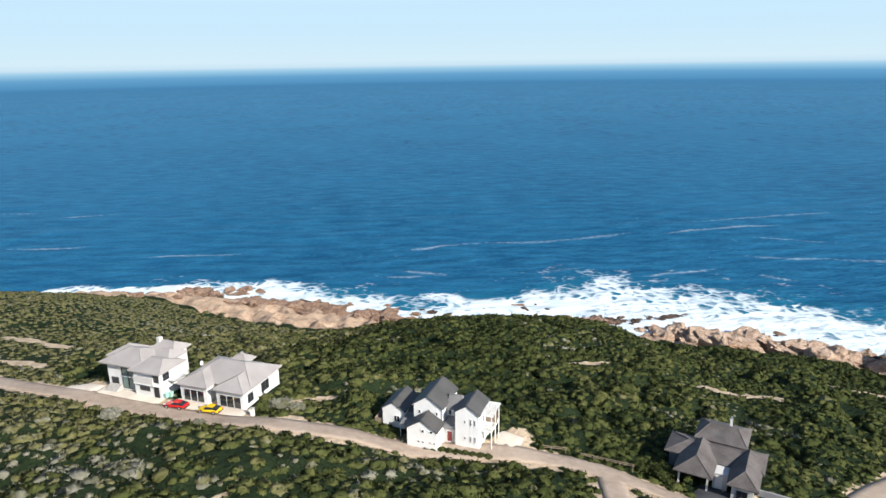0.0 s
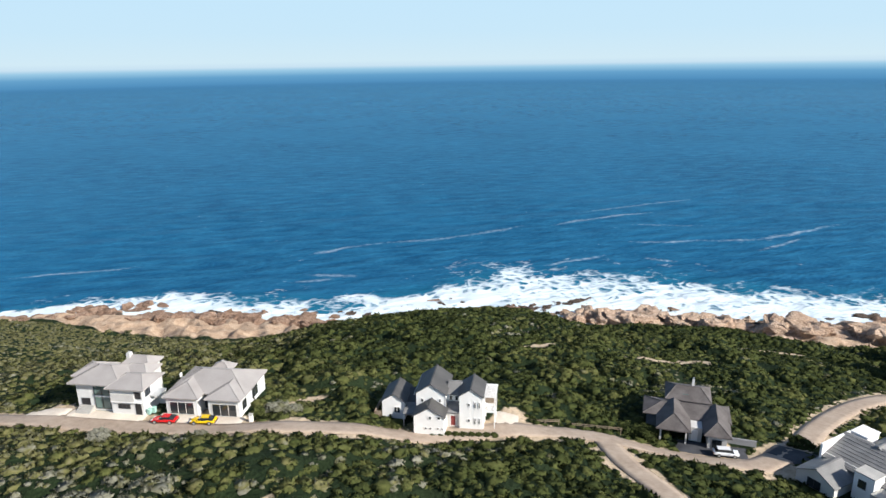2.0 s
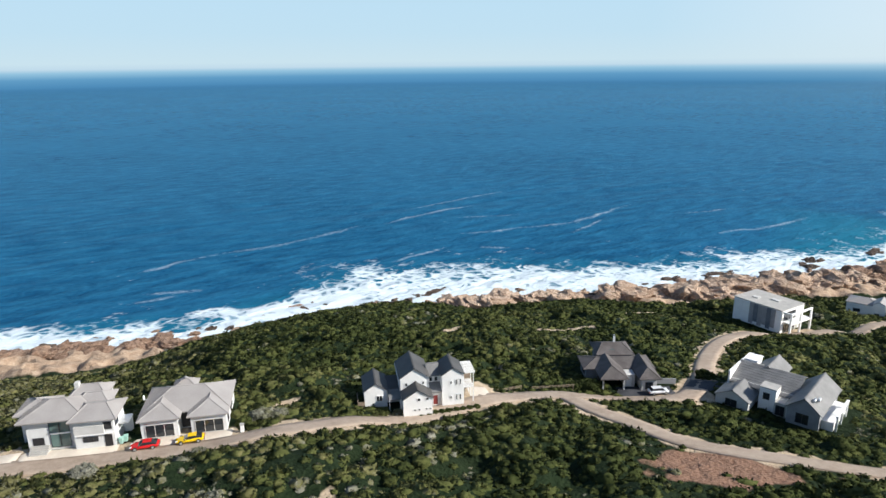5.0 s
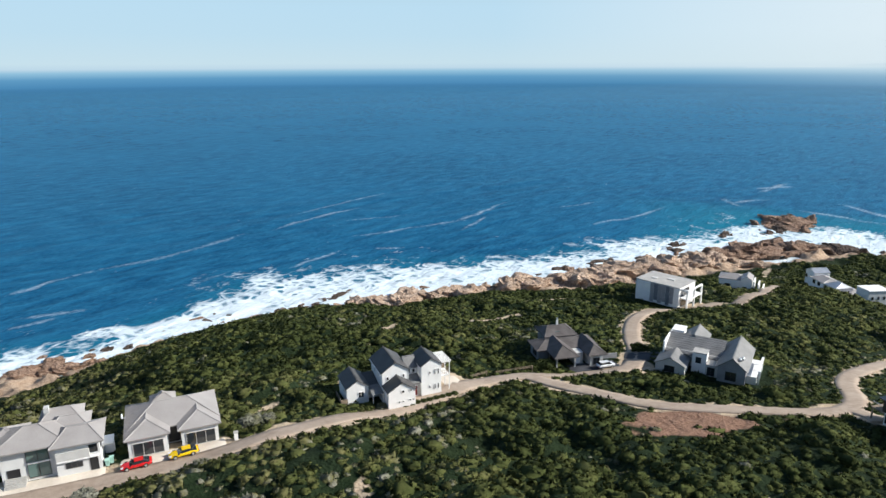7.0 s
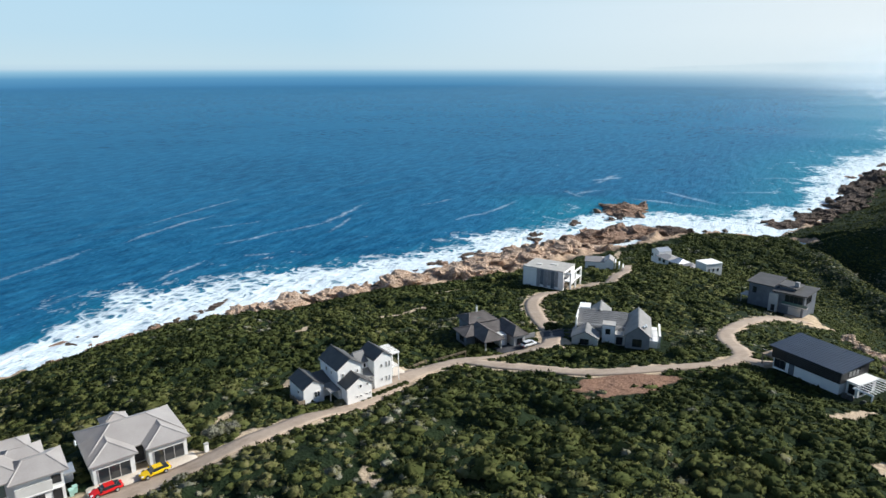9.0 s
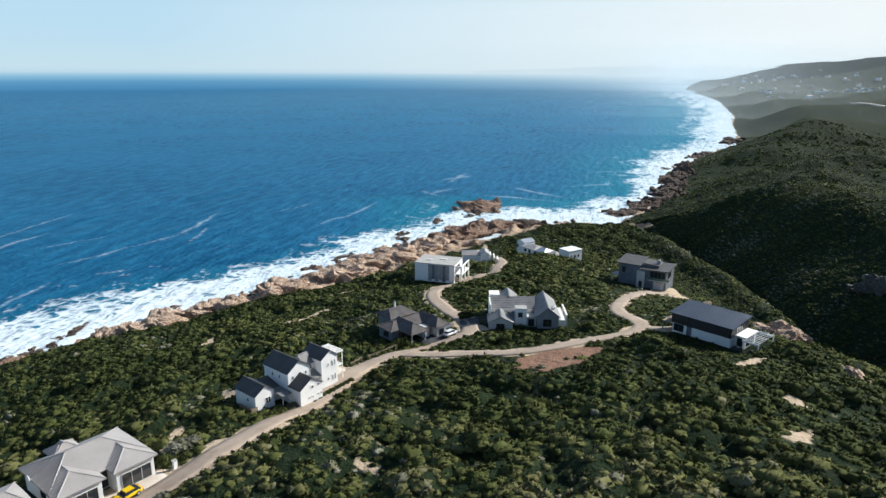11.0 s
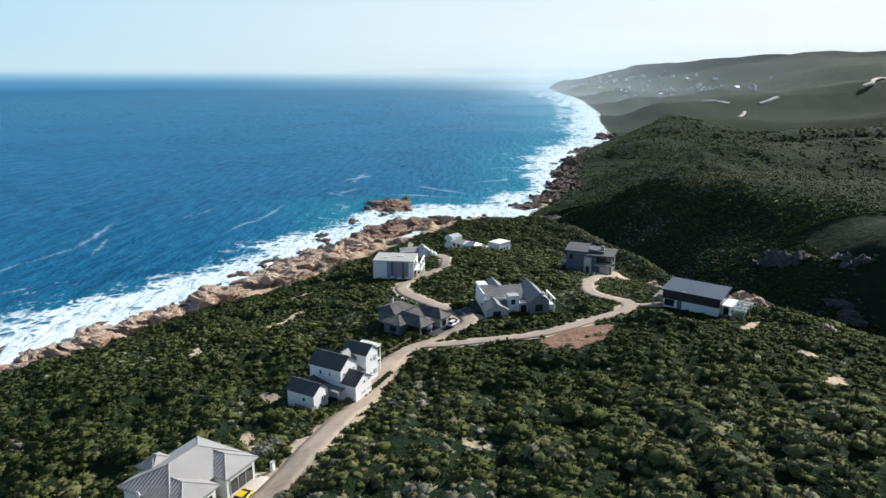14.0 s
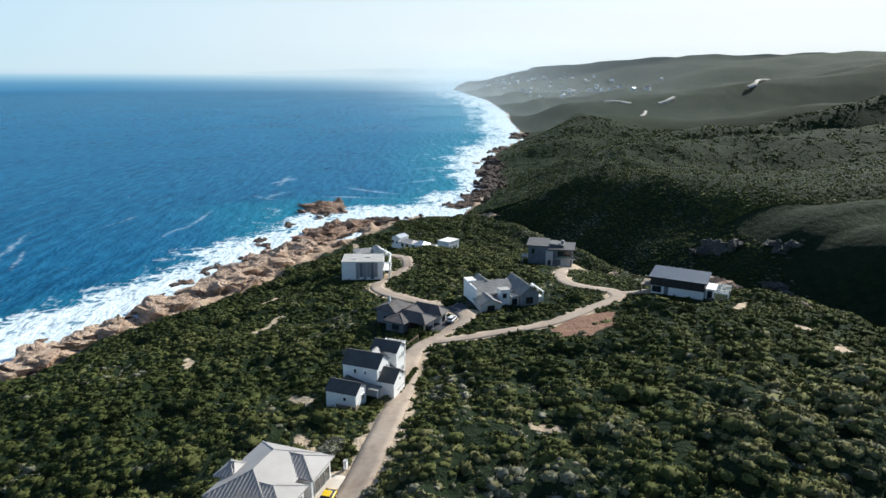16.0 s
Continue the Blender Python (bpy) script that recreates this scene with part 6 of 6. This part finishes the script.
def tuft_template(rng, leaves, flat=0.75, leaf=0.24):
    """A shrub of radius 1: a lumpy low dome clad in many small leaf sprays. Returns points and triangles."""
    pts, tri = [], []
    lump = [(rng.uniform(0, 6.28), rng.uniform(0.25, 1.0), rng.uniform(0.1, 0.3)) for _ in range(4)]

    def out_of(a, zc):
        s = math.sqrt(max(0.0, 1 - zc * zc))
        o = np.array([s * math.cos(a), s * math.sin(a), zc])
        r = 0.82
        for la, lz, amp in lump:
            ls = math.sqrt(1 - lz * lz)
            r += amp * max(0.0, (o @ np.array([ls * math.cos(la), ls * math.sin(la), lz])) - 0.55) / 0.45
        return o, o * (r, r, r * flat)
    # the dome
    rings = [(0.0, 7), (0.62, 6)] if leaves > 20 else [(0.0, 5), (0.6, 4)]
    na, nb = rings[0][1], rings[1][1]
    idx = []
    for zc, k in rings:
        row = []
        for i in range(k):
            o, c = out_of(6.283 * i / k + zc, zc)
            row.append(len(pts))
            pts.append(c * 0.9)
        idx.append(row)
    top = len(pts)
    pts.append(out_of(0, 1.0)[1] * 0.92)
    for i in range(na):
        j = (i + 1) % na
        tri.append((idx[0][i], idx[0][j], idx[1][i % nb]))
        if i < nb:
            tri += [(idx[0][j], idx[1][(i + 1) % nb], idx[1][i]), (idx[1][i], idx[1][(i + 1) % nb], top)]
    for k in range(leaves):
        zc = rng.uniform(0.0, 1.0)
        o, c = out_of(k * 2.39996 + rng.uniform(-0.4, 0.4), zc)
        c = c * rng.uniform(0.82, 1.06)
        side = np.cross(o, rng.normal(size=3))
        side /= np.linalg.norm(side)
        other = np.cross(o, side)
        w = leaf * rng.uniform(0.6, 1.35)
        n = len(pts)
        pts += [c - side * w * 0.6 - o * 0.08, c + side * w * 0.6 - o * 0.08, c + other * w * 0.9 + o * rng.uniform(0.05, 0.28)]
        tri.append((n, n + 1, n + 2))
    return np.array(pts), np.array(tri)


def leaf_material(name="scrub_leaves"):
    m, n, l, b = material(name, 0.7)
    a = n.new("ShaderNodeAttribute")
    a.attribute_name = "tone"
    c = ramp(n, l, a.outputs["Fac"], [(0.0, (0.021, 0.030, 0.011)), (0.35, (0.053, 0.067, 0.022)), (0.60, (0.102, 0.110, 0.038)), (0.78, (0.180, 0.165, 0.074)), (0.90, (0.20, 0.195, 0.145)), (1.0, (0.30, 0.29, 0.245))])
    small, fine = where(n, l, 1.3, kind="Position"), where(n, l, 7.0, kind="Position")
    c = mix(n, l, ramp(n, l, sums(n, l, "ADD", sums(n, l, "MULTIPLY", small, 0.5), sums(n, l, "MULTIPLY", fine, 0.5)), [(0.35, grey(0)), (0.65, grey(1))]), mix(n, l, 0.4, c, (0.018, 0.028, 0.008)), mix(n, l, 0.25, c, (0.12, 0.125, 0.045)))
    l.new(c, b.inputs["Base Color"])
    bump(n, l, b, fine, 1.0, 0.12)
    b.inputs["Specular IOR Level"].default_value = 0.02
    t = n.new("ShaderNodeBsdfTranslucent")
    l.new(c, t.inputs["Color"])
    x = n.new("ShaderNodeMixShader")
    x.inputs[0].default_value = 0.035
    l.new(b.outputs[0], x.inputs[1])
    l.new(t.outputs[0], x.inputs[2])
    l.new(x.outputs[0], n["Material Output"].inputs["Surface"])
    return m


LEAVES = leaf_material()


def strew(name, x, y, z, r, tone, templates, rng, label):
    """One sheet of shrubs: templates turned, sized and set down on the ground."""
    P, T, A, N, base = [], [], [], [], 0
    kind = rng.integers(0, len(templates), len(x))
    for k, (p, t) in enumerate(templates):
        at = np.nonzero(kind == k)[0]
        if not len(at):
            continue
        a = rng.uniform(0, 2 * math.pi, len(at))
        c, s, rr = np.cos(a)[:, None], np.sin(a)[:, None], r[at][:, None]
        tall = rng.uniform(0.6, 1.05, len(at))[:, None]
        q = np.stack([x[at][:, None] + rr * (p[None, :, 0] * c - p[None, :, 1] * s), y[at][:, None] + rr * (p[None, :, 0] * s + p[None, :, 1] * c), z[at][:, None] + rr * tall * p[None, :, 2]], -1)
        P.append(q.reshape(-1, 3))
        out = np.stack([p[None, :, 0] * c - p[None, :, 1] * s, p[None, :, 0] * s + p[None, :, 1] * c, 0 * c + 0.9 * p[None, :, 2] + 0.12], -1).reshape(-1, 3)
        out += rng.normal(0, 0.3, out.shape)
        N.append(out / np.linalg.norm(out, axis=1)[:, None])
        T.append((t[None] + (np.arange(len(at)) * len(p))[:, None, None] + base).reshape(-1, 3))
        A.append(np.repeat(tone[at], len(p)) + rng.normal(0, 0.09, len(at) * len(p)))
        base += len(at) * len(p)
    ob = raw_mesh(name, np.concatenate(P), np.concatenate(T), LEAVES, [("tone", np.clip(np.concatenate(A), 0, 1))], True)
    ob.data.normals_split_custom_set_from_vertices(np.concatenate(N).astype(np.float32))
    return tagged(ob, label, "shrubs", kind="stuff")


def scrub():
    rng = np.random.default_rng(5)
    near_t = [tuft_template(rng, 40, 0.62, 0.25) for _ in range(9)]
    mid_t = [tuft_template(rng, 15, 0.6, 0.34) for _ in range(8)]
    far_t = [tuft_template(rng, 8, 0.6, 0.42) for _ in range(6)]
    # jittered plan, close planting on the headland
    step = 1.7
    X, Y = np.meshgrid(np.arange(-190, 400, step), np.arange(-60, 330, step), indexing="ij")
    x, y = (X + rng.uniform(-0.8, 0.8, X.shape) * step * 0.6).ravel(), (Y + rng.uniform(-0.8, 0.8, Y.shape) * step * 0.6).ravel()
    d = inland(x / U, y / U) * U
    shelf = np.interp(x / U, [v[0] for v in TERRACE], [v[1] for v in TERRACE]) * U
    grow = d / shelf + noise_field(x, y, 12.0, 21) * 0.25 > 1.0
    sand, red = bare_amount(x, y)
    thin = noise_field(x, y, 17.0, 22) * 0.6 + noise_field(x, y, 6.0, 23) * 0.5
    grow &= (rng.uniform(0, 1, len(x)) > np.clip(thin - 0.5, 0, 0.8) * 1.5) & (sand < rng.uniform(0.15, 1.0, len(x))) & (red < rng.uniform(0.1, 1.0, len(x)))
    x, y, d, thin = x[grow], y[grow], d[grow], thin[grow]
    # low even heath by the cliff tops and in the west, domed thickets elsewhere with open gaps between
    _, mid, own = thicket(x, y)
    low_heath = np.clip(smooth(60, 10, d) + heath(x, y), 0, 1)
    size = np.clip(rng.lognormal(-0.02, 0.28, len(x)), 0.5, 1.9) * (0.78 + 0.5 * mid) * (1 - 0.3 * low_heath)
    rd = road_distance(x, y)
    size = np.minimum(size, 0.35 + 0.8 * np.clip(rd, 0, 9))
    ok = (rd > 0.5 + 1.3 * np.clip(noise_field(x, y, 7.0, 4) * -1, 0, 1)) & (size > 0.4) & clear_of_houses(x, y, 0.9)
    x, y, d, size, thin, mid, own, low_heath = x[ok], y[ok], d[ok], size[ok], thin[ok], mid[ok], own[ok], low_heath[ok]
    patch = noise_field(x, y, 34.0, 25) * 0.14 + (own - 0.5) * 0.30 * (1 - 0.6 * low_heath) + noise_field(x, y, 5.0, 26) * 0.06
    # paler heath in the west, with some front-lit brightness put into the tone too
    tone = np.clip(0.36 + 0.40 * smooth(20, -90, x) + 0.10 * low_heath + patch + rng.normal(0, 0.06, len(x)), 0, 0.78)
    dry = noise_field(x, y, 16.0, 27) * 0.6 + noise_field(x, y, 4.0, 30) * 0.3 + 0.35 * thin + 0.55 * (0.5 - mid) + 0.22 * smooth(45, 90, x) * smooth(62, 30, y) + 0.5 * np.exp(-((x + 62) / 26) ** 2 - ((y - 78) / 13) ** 2)
    silver = rng.uniform(0, 1, len(x)) < 0.01 + 0.8 * smooth(0.26, 0.62, dry)
    tone = np.where(silver, rng.uniform(0.80, 0.97, len(x)), tone)
    size = np.where(silver, size * 0.85, size)
    z = full_height(x, y) - 0.2 * size
    away = np.hypot(np.maximum(-125 - x, 0) + np.maximum(x + 10, 0), np.maximum(np.abs(y - 80) - 30, 0))
    for on, templates, grown, label in ((away < 75, near_t, 1.0, "dense low green and silver-grey coastal shrubs over the headland"), ((away >= 75) & (away < 190), mid_t, 1.05, "dense low green coastal shrubs towards the sea"), (away >= 190, far_t, 1.12, "dense green coastal shrubs on the headland's outer slopes")):
        strew("scrub", x[on], y[on], z[on], size[on] * grown, tone[on], templates, rng, label)
    # far slopes: larger, sparser clumps
    a = rng.uniform(-0.95, 0.45, 90000)
    r = 300 + 760 * rng.uniform(0, 1, 90000) ** 1.7
    x, y = -60 + r * np.cos(a), 70 + r * np.sin(a)
    ok = (inland(x / U, y / U) * U > 16) & ((x > 398) | (y < -58)) & (y < 120)
    x, y, r = x[ok][:30000], y[ok][:30000], r[ok][:30000]
    size = rng.uniform(0.9, 2.3, len(x)) * (0.6 + r / 1100)
    tone = np.clip(0.46 + noise_field(x, y, 80.0, 28) * 0.15 + rng.normal(0, 0.06, len(x)), 0, 0.8)
    strew("scrub", x, y, full_height(x, y) - 0.35 * size, size, tone, far_t, rng, "dark green scrub on the slopes beyond the ravine")


scrub()


def bush(label, x, y, r, tone, seed, high=0.9):
    """A single large shrub: a short branching stem and a crown of many leaf clumps."""
    rng = np.random.default_rng(seed)
    b = root("bush", label, "shrub", x, y, gz(x, y) - 0.1, rng.uniform(0, 360))
    bm = bmesh.new()
    for k in range(5):
        a = k * 1.257
        beam(bm, (0, 0, 0), (0.5 * r * math.cos(a), 0.5 * r * math.sin(a), 0.6 * r * high), 0.1)
    part("stem", bm, TIMBER, b)
    P, T, A, base = [], [], [], 0
    for k in range(22):
        p, t = tuft_template(rng, 50)
        zc = rng.uniform(0.05, 1) ** 0.9
        a = k * 2.39996
        s = math.sqrt(1 - zc * zc)
        o = np.array([s * math.cos(a), s * math.sin(a), zc * high]) * r * rng.uniform(0.6, 0.78)
        P.append(p * r * rng.uniform(0.3, 0.42) + o)
        T.append(t + base)
        A.append(np.full(len(p), tone + rng.normal(0, 0.05)))
        base += len(p)
    crown = raw_mesh("crown", np.concatenate(P), np.concatenate(T), LEAVES, [("tone", np.clip(np.concatenate(A), 0, 1))], False)
    crown.parent = b
    return b


for label, x, y, r, tone, high in (("large dark green bush beside the dark house", 29.0, 78.6, 2.9, 0.12, 0.95), ("rounded dark bush beside the dark house", 26.6, 79.6, 2.0, 0.2, 0.9), ("silver-grey bush beside the garage house", -25.0, 88.6, 2.2, 0.92, 0.8), ("silver-grey bush beside the garage house", -22.6, 88.0, 1.8, 0.95, 0.8), ("green bush by the drive", -27.6, 88.0, 1.7, 0.45, 0.8),
                                        ("silver-grey bush by the roadside", -48.0, 84.0, 2.2, 0.96, 0.7), ("grey bush by the roadside", -35.0, 82.0, 1.5, 0.93, 0.7), ("small bright green tree-like bush behind the white cottage", -12.2, 92.6, 1.5, 0.5, 1.2), ("green bush before the cottage", -7.8, 83.8, 1.5, 0.5, 0.8), ("grey-green bush before the cottage", -5.9, 82.6, 1.3, 0.86, 0.8), ("rounded green bush below the road", 8.5, 74.5, 1.9, 0.4, 0.8), ("dark bush beside the villa court", 50.5, 71.5, 2.4, 0.1, 0.9)):
    bush(label, x * U, y * U, r, tone, int(1000 + x * 7 + y), high)
# clipped hedge along the white house
for k in range(9):
    bush("low clipped hedge bush along the white house", (-3.0 + 1.05 * k) * U, (80.55 - 0.30 * k) * U, 0.8, 0.3 + 0.03 * (k % 3), 2000 + k, 0.9)["group"] = "hedge by the white house"
